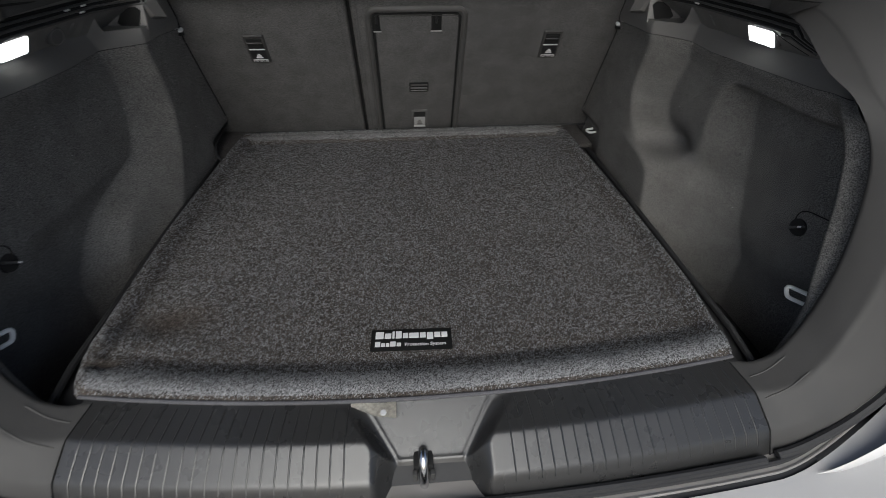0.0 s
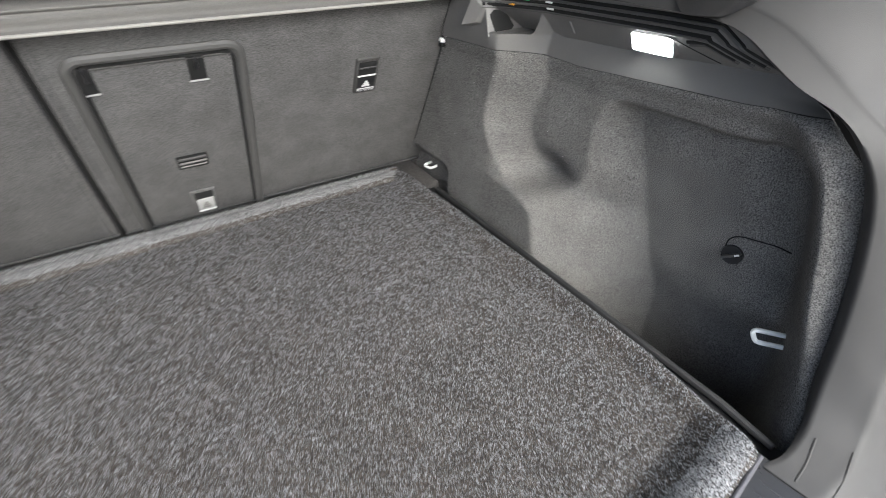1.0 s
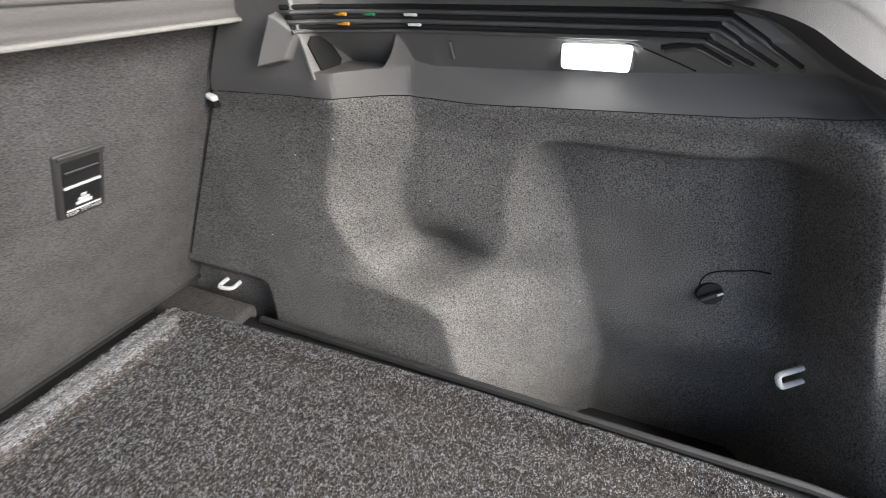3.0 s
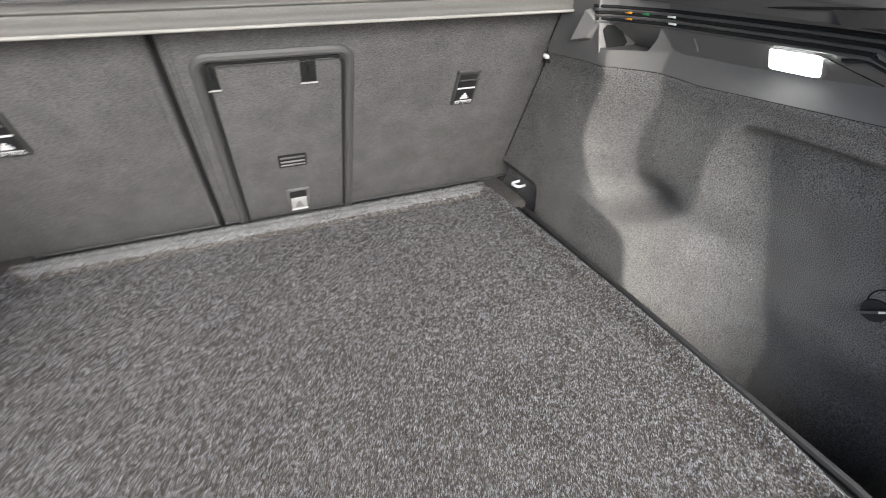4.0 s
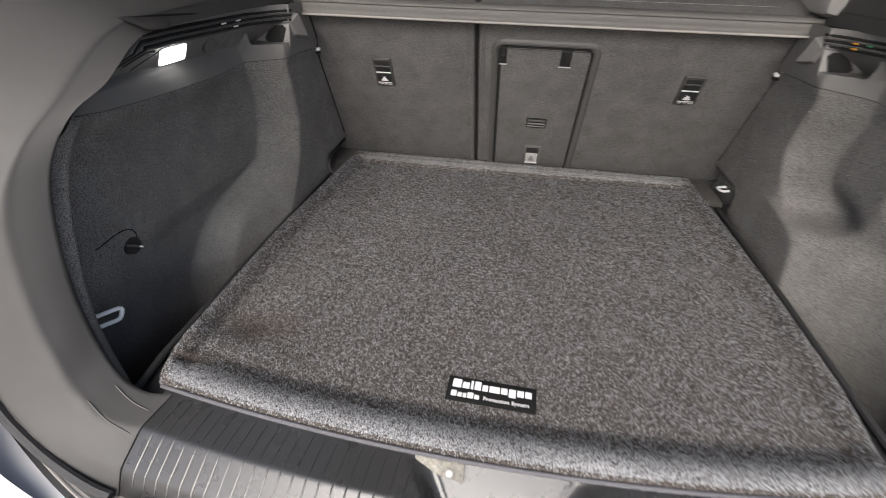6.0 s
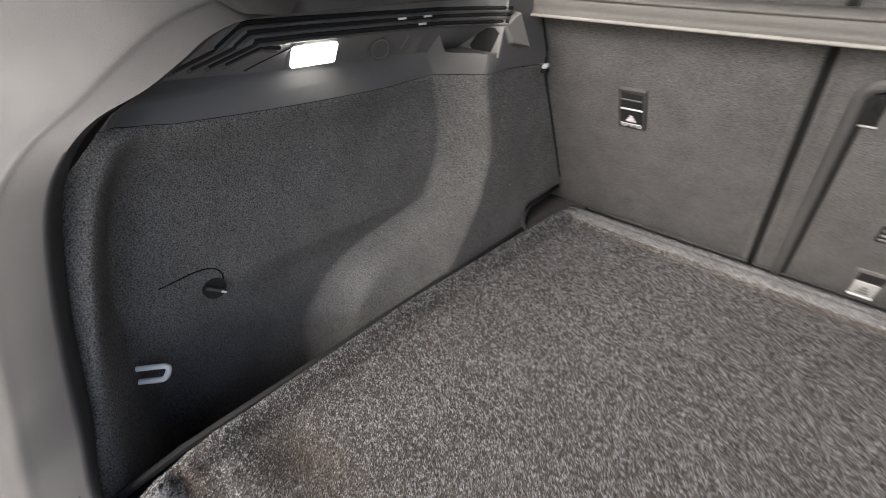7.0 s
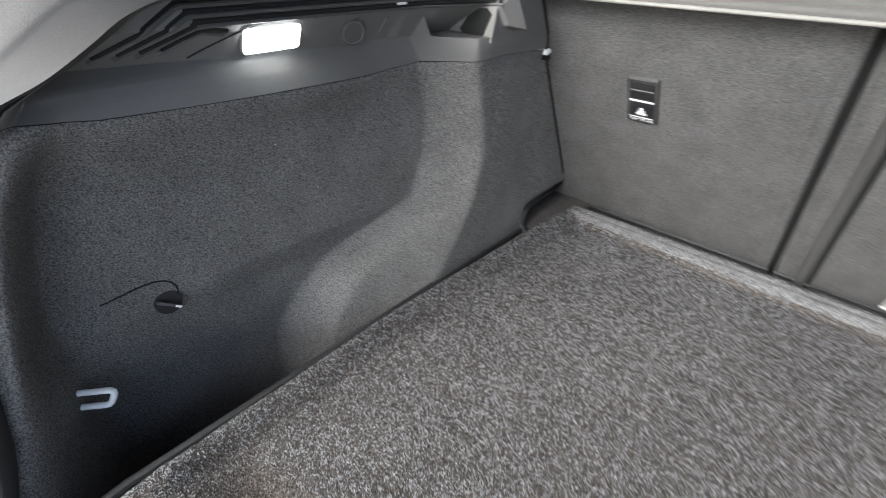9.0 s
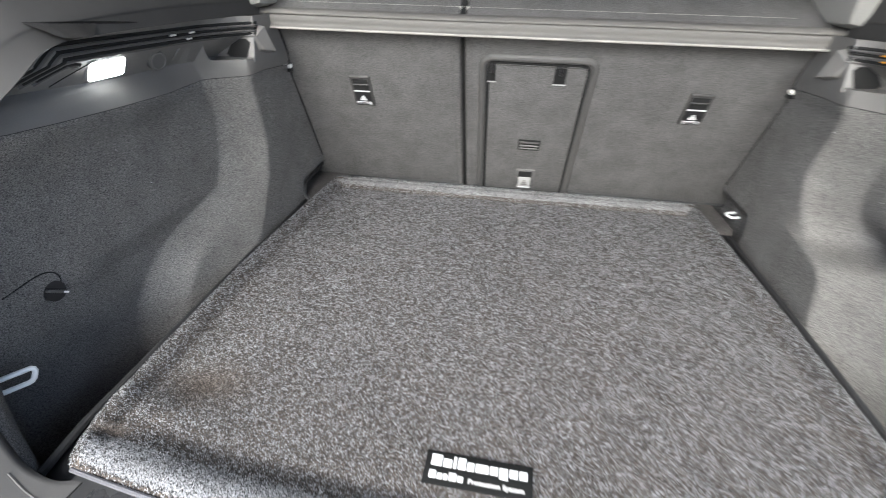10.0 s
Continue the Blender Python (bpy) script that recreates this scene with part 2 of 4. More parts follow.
def tether(cx, cy, w, h, parent_label, text):
    """A child-seat anchor pocket with its printed flap."""
    t = thing("tether_anchor", parent_label, "anchor", group="tether anchors in the seat backs")
    part("surround", box(cx - w / 2, cx + w / 2, cy - h / 2, cy + h / 2, -0.006, 0.0040, 0.0038, 3, m=SEAT), SURROUND, t, "dark grey plastic surround")
    part("top_rim", tube([SEAT @ Vector((cx - w * 0.45, cy + h * 0.47, 0.0045)), SEAT @ Vector((cx + w * 0.45, cy + h * 0.47, 0.0045))], 0.0022, 8), PILLAR, t)
    part("pocket", box(cx - w * 0.38, cx + w * 0.38, cy + h * 0.05, cy + h * 0.40, 0.0, 0.0048, 0.001, m=SEAT), GAP, t, "dark open pocket")
    part("anchor_bar", tube([SEAT @ Vector((cx - w * 0.34, cy + h * 0.24, 0.0046)), SEAT @ Vector((cx + w * 0.34, cy + h * 0.24, 0.0046))], 0.0018, 8), BLACK, t)
    flap = part("flap", box(cx - w * 0.38, cx + w * 0.38, cy - h * 0.44, cy + h * 0.02, 0.0, 0.0052, 0.0012, m=SEAT), BLACK, t, "black printed flap")
    part("flap_edge", box(cx - w * 0.38, cx + w * 0.38, cy + h * 0.005, cy + h * 0.035, 0.004, 0.0062, 0.0006, m=SEAT), PRINT, flap, "white upper edge")
    bm = bmesh.new()
    for k in range(3):
        s = (0.17, 0.12, 0.06)[k] * w
        box(cx - s, cx + s, cy - h * (0.29 - 0.055 * k), cy - h * (0.240 - 0.055 * k), 0.005, 0.0059, 0.0004, bm=bm, m=SEAT)
    part("icon", bm, PRINT, flap, "white printed symbol")
    if text:
        part("icon_line", box(cx - w * 0.36, cx + w * 0.36, cy - h * 0.355, cy - h * 0.335, 0.005, 0.0059, m=SEAT), PRINT, flap)
        lettering("lettering", "TOP TETHER", w * 0.135, PRINT, SEAT @ pose(cx, cy - h * 0.405, 0.0056), flap)
    return t


tether(-0.362, 0.302, 0.048, 0.082, "child seat tether anchor with white print in the seat back", True)
tether(0.362, 0.302, 0.048, 0.082, "child seat tether anchor with white print in the seat back", True)
# the lower one in the hatch shows a white flap
low = thing("tether_anchor", "small tether anchor with a white flap in the hatch door", "anchor", group="tether anchors in the seat backs")
part("surround", box(0.006, 0.054, 0.012, 0.082, -0.004, 0.0055, 0.0035, 3, m=SEAT), SEATFELT, low)
part("pocket", box(0.013, 0.047, 0.056, 0.076, 0.0, 0.0062, 0.001, m=SEAT), GAP, low, "dark open pocket")
flap_low = part("flap", box(0.014, 0.046, 0.018, 0.054, 0.0, 0.0072, 0.0016, m=SEAT), PALE, low, "pale grey flap")
part("flap_edge", box(0.013, 0.047, 0.0135, 0.018, 0.004, 0.0082, 0.0008, m=SEAT), PRINT, flap_low)
bm = bmesh.new()
for k in range(3):
    s = (0.008, 0.006, 0.0035)[k]
    box(0.030 - s, 0.030 + s, 0.025 + 0.007 * k, 0.030 + 0.007 * k, 0.007, 0.0078, bm=bm, m=SEAT)
part("icon", bm, TRIM, flap_low)

# ---- side trims ----
LIP_Z = [-0.18, 0.0, 0.035, 0.078, 0.148, 0.225, 0.29, 0.33, 0.359, 0.379, 0.396, 0.415, 0.427]
LIP_Y = [0.010, 0.012, 0.020, 0.034, 0.056, 0.078, 0.102, 0.127, 0.154, 0.190, 0.216, 0.247, 0.30]
LIP_X = [0.52, 0.52, 0.540, 0.559, 0.569, 0.571, 0.570, 0.565, 0.555, 0.547, 0.545, 0.547, 0.55]
TOP = 0.427


def seam_z(y, right):
    if right:
        return np.interp(y, [0.1, 0.16, 0.25, 0.44, 0.51, 0.57, 0.60, 0.63, 0.69, 0.77, 1.0], [0.353, 0.344, 0.334, 0.327, 0.324, 0.3245, 0.328, 0.330, 0.330, 0.327, 0.318])
    return np.interp(y, [0.1, 0.15, 0.21, 0.276, 0.40, 0.506, 0.574, 0.637, 0.69, 0.776, 1.0], [0.353, 0.345, 0.334, 0.330, 0.325, 0.3215, 0.3215, 0.327, 0.329, 0.324, 0.318])



def knots(zs, table):
    """Columns of a table of heights and values, read at the heights zs."""
    t = np.array(table, float)
    return [np.interp(zs, t[:, 0], t[:, n]) for n in range(1, t.shape[1])]


# Steps of the linings, seen from above, by height: z, then y and half width of each corner from the seat towards the opening.
RIGHT_STEPS = [
    (-0.20, 0.484, 0.523, 0.483, 0.523, 0.482, 0.523, 0.310, 0.648, 0.650), (-0.03, 0.490, 0.523, 0.489, 0.523, 0.488, 0.523, 0.318, 0.648, 0.650),
    (0.070, 0.515, 0.523, 0.514, 0.523, 0.513, 0.523, 0.352, 0.650, 0.650), (0.090, 0.560, 0.523, 0.552, 0.525, 0.542, 0.528, 0.360, 0.650, 0.650),
    (0.105, 0.606, 0.523, 0.576, 0.568, 0.496, 0.578, 0.365, 0.650, 0.650), (0.125, 0.626, 0.523, 0.584, 0.581, 0.474, 0.590, 0.371, 0.650, 0.650),
    (0.150, 0.642, 0.523, 0.587, 0.581, 0.460, 0.590, 0.380, 0.650, 0.650),
    (0.170, 0.655, 0.523, 0.589, 0.581, 0.454, 0.590, 0.387, 0.650, 0.650), (0.200, 0.666, 0.523, 0.595, 0.581, 0.460, 0.590, 0.398, 0.650, 0.650),
    (0.242, 0.659, 0.523, 0.588, 0.581, 0.458, 0.590, 0.414, 0.649, 0.650), (0.268, 0.651, 0.523, 0.577, 0.581, 0.446, 0.590, 0.416, 0.646, 0.650),
    (0.279, 0.647, 0.523, 0.573, 0.581, 0.438, 0.590, 0.410, 0.642, 0.648), (0.287, 0.644, 0.523, 0.570, 0.586, 0.430, 0.592, 0.40, 0.596, 0.614),
    (0.310, 0.637, 0.523, 0.575, 0.581, 0.43, 0.598, 0.36, 0.602, 0.606), (0.326, 0.635, 0.523, 0.581, 0.583, 0.43, 0.594, 0.36, 0.596, 0.596),
    (0.345, 0.634, 0.523, 0.578, 0.583, 0.43, 0.592, 0.36, 0.595, 0.595), (0.358, 0.632, 0.523, 0.575, 0.583, 0.43, 0.592, 0.36, 0.595, 0.595),
    (0.390, 0.618, 0.523, 0.553, 0.583, 0.43, 0.592, 0.36, 0.595, 0.595), (0.460, 0.618, 0.523, 0.553, 0.583, 0.43, 0.592, 0.36, 0.595, 0.595)]
LEFT_STEPS = [
    (-0.20, 0.500, 0.523, 0.385, 0.575, 0.330, 0.640, 0.25, 0.650, 0.650), (-0.03, 0.530, 0.523, 0.400, 0.575, 0.345, 0.638, 0.26, 0.648, 0.650),
    (0.030, 0.585, 0.523, 0.432, 0.572, 0.381, 0.632, 0.28, 0.642, 0.645), (0.056, 0.607, 0.523, 0.468, 0.573, 0.413, 0.628, 0.30, 0.638, 0.642),
    (0.084, 0.626, 0.523, 0.530, 0.570, 0.480, 0.618, 0.33, 0.630, 0.638), (0.120, 0.646, 0.523, 0.612, 0.556, 0.578, 0.597, 0.40, 0.612, 0.636),
    (0.190, 0.664, 0.523, 0.634, 0.557, 0.603, 0.591, 0.40, 0.608, 0.636), (0.256, 0.656, 0.523, 0.633, 0.557, 0.609, 0.590, 0.40, 0.607, 0.634),
    (0.310, 0.640, 0.523, 0.617, 0.556, 0.595, 0.590, 0.40, 0.602, 0.604), (0.326, 0.634, 0.523, 0.615, 0.556, 0.596, 0.590, 0.40, 0.600, 0.594),
    (0.345, 0.632, 0.523, 0.609, 0.557, 0.586, 0.590, 0.40, 0.598, 0.588), (0.358, 0.632, 0.523, 0.605, 0.557, 0.577, 0.590, 0.40, 0.598, 0.586),
    (0.390, 0.618, 0.523, 0.586, 0.557, 0.553, 0.590, 0.40, 0.612, 0.620), (0.460, 0.618, 0.523, 0.586, 0.557, 0.553, 0.590, 0.40, 0.612, 0.620)]
GY, GZ = np.arange(-0.10, 1.12, 0.004), np.arange(-0.20, 0.461, 0.004)


def blurred(g, wide, axis):
    k = np.exp(-0.5 * (np.arange(-8, 9) * 0.004 / wide) ** 2)
    pad = np.pad(g, [(8, 8) if n == axis else (0, 0) for n in (0, 1)], mode="edge")
    return np.apply_along_axis(lambda r: np.convolve(r, k / k.sum(), "valid"), axis, pad)


def stepped(table):
    """The half width over the grid, with rounded corners in the felt and crisp ones in the trim above it."""
    c = knots(GZ, table)
    raw = np.array([np.interp(GY, [0.02, c[6][i], c[4][i], c[2][i], c[0][i], 0.80, 1.2], [c[8][i], c[7][i], c[5][i], c[3][i], c[1][i], 0.521, 0.519]) for i in range(len(GZ))])
    soft = blurred(blurred(raw, 0.0040, 1), 0.0040, 0)
    crisp = blurred(raw, 0.0022, 1)
    w = ss(0.318, 0.342, GZ)[:, None]
    return soft * (1 - w) + crisp * w


STEPS = {True: stepped(RIGHT_STEPS), False: stepped(LEFT_STEPS)}


def base_x(y, z, right):
    g = STEPS[right]
    fy, fz = np.clip((y - GY[0]) / 0.004, 0, len(GY) - 1.001), np.clip((z - GZ[0]) / 0.004, 0, len(GZ) - 1.001)
    j, i = fy.astype(int), fz.astype(int)
    u, v = fy - j, fz - i
    return (g[i, j] * (1 - u) + g[i, j + 1] * u) * (1 - v) + (g[i + 1, j] * (1 - u) + g[i + 1, j + 1] * u) * v


def wall_x(y, z, right):
    """How far the side trim stands from the car's middle."""
    y, z = np.broadcast_arrays(np.asarray(y, float), np.asarray(z, float))
    x = base_x(y, z, right)
    if right:  # the moulded pocket is hollowed above its floor
        x = x + 0.036 * np.exp(-(((y - 0.556) / 0.056) ** 2 + ((z - 0.122) / 0.034) ** 2)) * ss(0.088, 0.104, z)
    # the foot of the lining curls under, into the side wells
    x = x + (0.022 if right else 0.013) * ss(0.055, -0.055, z) * (ss(0.44, 0.32, y) if right else ss(0.60, 0.46, y))
    up = z - seam_z(y, right)
    x = x - 0.011 * ss(0.30, 0.35, z) * ss(0.60, 0.66, y)
    knee = np.interp(y, [0.2, 0.27, 0.35, 0.45, 0.56, 0.7], [0.370, 0.367, 0.363, 0.359, 0.358, 0.356])
    if not right:
        x = x - 0.012 * ss(0.56, 0.34, y) * ss(0.22, 0.34, z)
    x = x + 0.036 * (0.85 * ss(0.786, 0.812, y) * ss(0.060, 0.020, z) if right else ss(0.800, 0.825, y) * ss(0.052, 0.034, z))
    x = x + 0.007 * np.clip(up / (knee - seam_z(y, right)), 0, 1) * ss(0.60, 0.50, y)
    # the band above the seam leans back and flares out towards the opening
    x = x - 0.013 * (1 - np.clip(up / (knee - seam_z(y, right)), 0, 1)) * ss(-0.05, 0.0, up) * ss(0.58, 0.46, y)
    x = x + 0.010 * ss(0.42, 0.17, y) * ss(0.27, 0.33, z) * (1 - np.clip((z - knee) / 0.02, 0, 1))
    x_top = np.interp(y, [0.15, 0.22, 0.36, 0.57, 0.645, 0.67, 0.80], [0.550, 0.558, 0.566, 0.556, 0.530, 0.512, 0.510])
    # above the knee a band leans in; the facet cuts into it as a pointed fin, and behind the fin the hook pocket opens
    w = np.clip((z - knee) / (0.399 - knee), 0, 1)
    u = ss(0.540, 0.556, y)
    band = (x * (1 - u) + 0.588 * u) * (1 - w) + x_top * w
    floor_z = np.interp(y, [0.5785, 0.580, 0.584, 0.590, 0.595, 0.6014, 0.6146, 0.650], [0.394, 0.389, 0.379, 0.368, 0.360, 0.3535, 0.349, 0.349])
    end = 0.648 + 0.25 * (z - 0.350)
    inside = ss(0.0, 0.003, z - floor_z) * ss(end + 0.0025, end, y)
    x = np.where(z > knee, np.minimum(x, band) * (1 - inside) + band * inside, x)
    # the sloping rest for the cover
    r0 = np.interp(z, [0.350, 0.366, 0.392, 0.405, 0.416], [0.676, 0.673, 0.659, 0.673, 0.692])
    r1 = np.interp(z, [0.352, 0.360, 0.416], [0.706, 0.706, 0.684])
    low = 0.366 - 0.25 * (y - 0.673)
    rest = ss(r0, r0 + 0.0045, y) * ss(r1, r1 - 0.0045, y) * ss(low, low + 0.004, z) * ss(0.418, 0.414, z)
    x = x - rest * (0.0015 + 0.46 * np.clip(y - 0.657, 0, 0.07))
    # round off to the lip of the opening
    yl_, xl_ = np.interp(z, LIP_Z, LIP_Y), np.interp(z, LIP_Z, LIP_X)
    d = y - yl_
    w = ss(0.02, 0.16, z)
    k = ss(0.010 + 0.020 * w, 0.112 - 0.024 * w, d) if right else ss(0.010 + 0.008 * w, 0.112 - 0.054 * w, d)
    x = x + (0.025 if right else 0.014) * np.exp(-((d - (0.105 if right else 0.070)) / (0.030 if right else 0.022)) ** 2) * ss(0.33, 0.28, z) * ss(0.03, 0.10, z)
    k = k + (ss(0.0, 0.02, d) - k) * ss(0.326, 0.352, z)
    # the edge itself rolls outwards to meet the pillar
    roll = 0.024 * np.clip(1 - d / 0.036, 0, 1) ** 2 * ss(0.03, 0.08, z) * ss(0.335, 0.30, z)
    return xl_ * (1 - k) + x * k + roll


def side_trim(side):
    right = side > 0
    t = thing("side_trim", "dark grey felt boot side lining with " + ("moulded pocket and wheel arch" if right else "smooth curved wheel arch"), "lining", kind="structure")
    nu, nv = 240, 130
    for name, z0, z1, n, mat in (("felt_panel", -0.17, 0.34, nv + 30, FELT), ("upper_trim", 0.34, TOP, 110, TRIM)):
        u = np.linspace(0, 1, nu if mat is FELT else 900)[None, :] ** 1.15
        z = np.linspace(z0, z1, n)[:, None] + 0 * u
        for _ in range(3):
            ylip = np.interp(z, LIP_Z, LIP_Y)
            y = ylip + u * (0.995 - LEAN_DY * z - ylip)
            w = np.linspace(0, 1, n)[:, None]
            if name == "felt_panel":
                z = z0 + w * (seam_z(y, right) - 0.0006 - z0)
            else:
                z = seam_z(y, right) + 0.0006 + w * (z1 - seam_z(y, right) - 0.0006)
        x = wall_x(y, z, right)
        if name == "felt_panel":
            x = x + 0.0015 * ss(0.004, 0.0, seam_z(y, right) - z)
        ob = grid_mesh(name, np.stack([side * x, y, z], -1), mat, t, "matt grained plastic upper trim" if mat is TRIM else "")
    gap = [Vector((side * float(wall_x(np.array(0.973 - LEAN_DY * h), np.array(h), right)), 0.969 - LEAN_DY * h, h)) for h in np.linspace(0.045, 0.405, 14)]
    part("edge_gap", tube(gap, 0.0014 if right else 0.0024, 6), GAP, t, "dark gap beside the seat back")
    # joint beside the lamp and a small moulded mark
    joint = [(0.362, 0.3925), (0.352, 0.3905), (0.335, 0.384), (0.315, 0.376), (0.299, 0.3685)]
    part("trim_joint", tube([on_wall(side, a, b, -0.0004) for a, b in joint], 0.0011, 6), GAP, t, "fine dark joint")
    mark = tube([on_wall(side, 0.5265 - 0.001 * q, 0.368 + 0.018 * q, 0.0) for q in (0, 0.35, 0.7, 1)], 0.0019, 8)
    part("moulded_mark", mark, TRIM, t, "small upright moulded rib")
    hood = [(0.347, 0.3890), (0.352, 0.3920), (0.360, 0.3938), (0.375, 0.3942), (0.400, 0.3940), (0.430, 0.3932)]
    part("lamp_hood", tube([on_wall(side, a, b, 0.0006) for a, b, _ in spline([(a, b, 0) for a, b in hood], 24)], 0.0013, 6), TRIM, t, "raised lip over the lamp")
    return t


def on_wall(side, y, z, out=0.0):
    return Vector((side * (float(wall_x(np.array(y), np.array(z), side > 0)) - out), y, z))


right_trim = side_trim(1)
left_trim = side_trim(-1)

# ---- grille ribs along the top of the side trims ----
def grille(side):
    t = thing("air_grille", "black air vent grille with parallel slots along the trim", "grille")
    ends = ((0.273, 0.300, 0.329, 0.3910), (0.256, 0.297, 0.664, 0.3975), (0.239, 0.291, 0.670, 0.4060), (0.2205, 0.285, 0.675, 0.4145))
    for i, (ye, kink, ys, zz) in enumerate(ends):
        path = [(ye + (kink - ye) * q, 0.3755 + (zz - 0.002 - 0.3755) * q) for q in (0, 0.3, 0.6, 0.9)] + [(kink + 0.002, zz - 0.0012), (kink + 0.008, zz)]
        n = max(2, int((ys - kink) / 0.03))
        path += [(kink + 0.008 + (ys - kink - 0.008) * k / n, zz - 0.004 * k / n) for k in range(1, n + 1)]
        path = [tuple(p[:2]) for p in spline([(a, b, 0) for a, b in path], 70)]
        pts = [on_wall(side, y, z, 0.0016) for y, z in path]
        part("rib", tube(pts, 0.0021, 8), FRAME, t, "slim grey rib" if i == 0 else "")
        pts = [on_wall(side, y + (0.0035 if z < zz - 0.001 else 0.0), z + 0.0040, -0.0010) for y, z in path]
        part("slot", tube(pts, 0.0030, 8), GAP, t, "black slot" if i == 0 else "")
    # cross bars and bits of wiring seen through the slots
    for y in np.arange(0.36, 0.65, 0.045):
        part("cross_bar", tube([on_wall(side, y, 0.3965, 0.0010), on_wall(side, y, 0.4130, 0.0010)], 0.0010, 5), BLACK, t)
    bits = ((0.626, 0.4090, ORANGE), (0.624, 0.4005, ORANGE), (0.600, 0.4090, GREEN), (0.560, 0.4090, WHITE), (0.556, 0.4005, WHITE)) if side > 0 else \
        ((0.545, 0.4090, WHITE), (0.535, 0.4005, WHITE), (0.500, 0.4090, WHITE))
    for y, z, mm in bits:
        c = on_wall(side, y, z, 0.0024)
        part("wiring_clip", box(-0.0012, 0.0012, -0.007, 0.007, -0.0014, 0.0014, 0.0008, m=Matrix.Translation(c)), mm, t, "small coloured clip behind the slot")
    return t


right_grille, left_grille = grille(1), grille(-1)

# ---- boot lamps ----
def boot_lamp(side):
    t = thing("boot_lamp", "lit white rectangular boot lamp in the side trim", "lamp", group="boot lamps")
    c = on_wall(side, 0.3855 if side > 0 else 0.380, 0.3785 if side > 0 else 0.3780, 0.0035)
    e = on_wall(side, 0.41, 0.3855) - on_wall(side, 0.35, 0.3855)
    f = on_wall(side, 0.38, 0.397) - on_wall(side, 0.38, 0.376)
    ex, ey = e.normalized(), (f.normalized() + Vector((0, 0, 0.8))).normalized()
    ez = ex.cross(ey) * (1 if side < 0 else -1)
    if ez.x * side > 0:
        ez = -ez
    m = Matrix(((ex.x, ey.x, ez.x, c.x), (ex.y, ey.y, ez.y, c.y), (ex.z, ey.z, ez.z, c.z), (0, 0, 0, 1)))
    part("bezel", box(-0.0335, 0.0335, -0.0155, 0.0155, -0.014, 0.0012, 0.004, 3, m=m), TRIM, t)
    part("lens", box(-0.0305, 0.0305, -0.0132, 0.0132, -0.002, 0.0032, 0.004, 3, m=m), LENS, t, "glowing white lens")
    return t


boot_lamp(1), boot_lamp(-1)


# ---- bag hook slots in the upper trim ----
for side in (1, -1):
    t = thing("bag_hook", "dark folding bag hook slot in the upper trim", "hook", group="bag hooks")
    poly = [(0.5180, 0.382), (0.526, 0.3885), (0.550, 0.3872), (0.566, 0.362), (0.556, 0.3535), (0.528, 0.3500)]
    bm = bmesh.new()
    ring = [[bm.verts.new((side * a, o + 0.25 * (c - 0.350), c)) for a, c in poly] for o in (0.6475, 0.6560)]
    bm.faces.new(ring[0])
    bm.faces.new(ring[1])
    for i in range(len(poly)):
        j = (i + 1) % len(poly)
        bm.faces.new((ring[0][i], ring[0][j], ring[1][j], ring[1][i]))
    part("slot", bm, GAP, t, "black slot", 0)
    part("hook_edge", tube([Vector((side * 0.5115, 0.6500 + 0.25 * (z - 0.350), z)) for z in (0.350, 0.36, 0.37, 0.381)], 0.0018, 6), TRIM, t, "pale edge of the hook")

# ---- tie-down rings ----
def tie_ring(side, c, out, legs, label, wide=0.78):
    """A hoop whose closed end points along out; legs is the way from its lower to its upper leg."""
    t = thing("tie_down_ring", label, "ring", group="tie-down rings")
    ex = Vector(out).normalized()
    ey = Vector(legs)
    ey = (ey - ex * ey.dot(ex)).normalized()
    ez = ex.cross(ey)
    flip = Matrix.Diagonal((side, 1, 1, 1))
    m = flip @ Matrix(((ex.x, ey.x, ez.x, c[0]), (ex.y, ey.y, ez.y, c[1]), (ex.z, ey.z, ez.z, c[2]), (0, 0, 0, 1)))
    pts = [Vector((a * 0.8, b * wide, 0)) for a, b in ((-0.048, -0.0115), (-0.034, -0.0115), (-0.002, -0.0115), (0.0035, -0.0105), (0.0075, -0.0070), (0.0110, -0.0010), (0.0135, 0.0050), (0.0130, 0.0085),
                                          (0.0095, 0.0108), (0.0045, 0.0110), (-0.020, 0.0110), (-0.048, 0.0110))]
    part("ring", tube([m @ p for p in pts], 0.0035, 10), METAL, t, "pale metal hoop")
    return t


tie_ring(1, (0.604, 0.122, 0.044), (-0.66, 0.74, 0.05), (0.1, 0.30, 0.95), "pale metal tie-down ring on the side lining")
tie_ring(-1, (0.604, 0.120, 0.044), (-0.66, 0.74, 0.05), (0.1, 0.30, 0.95), "pale metal tie-down ring on the side lining")
tie_ring(1, (0.541, 0.897, 0.006), (-0.97, 0.16, -0.22), (0.0, 1.0, 0.0), "pale metal tie-down ring beside the seat back", 1.15)


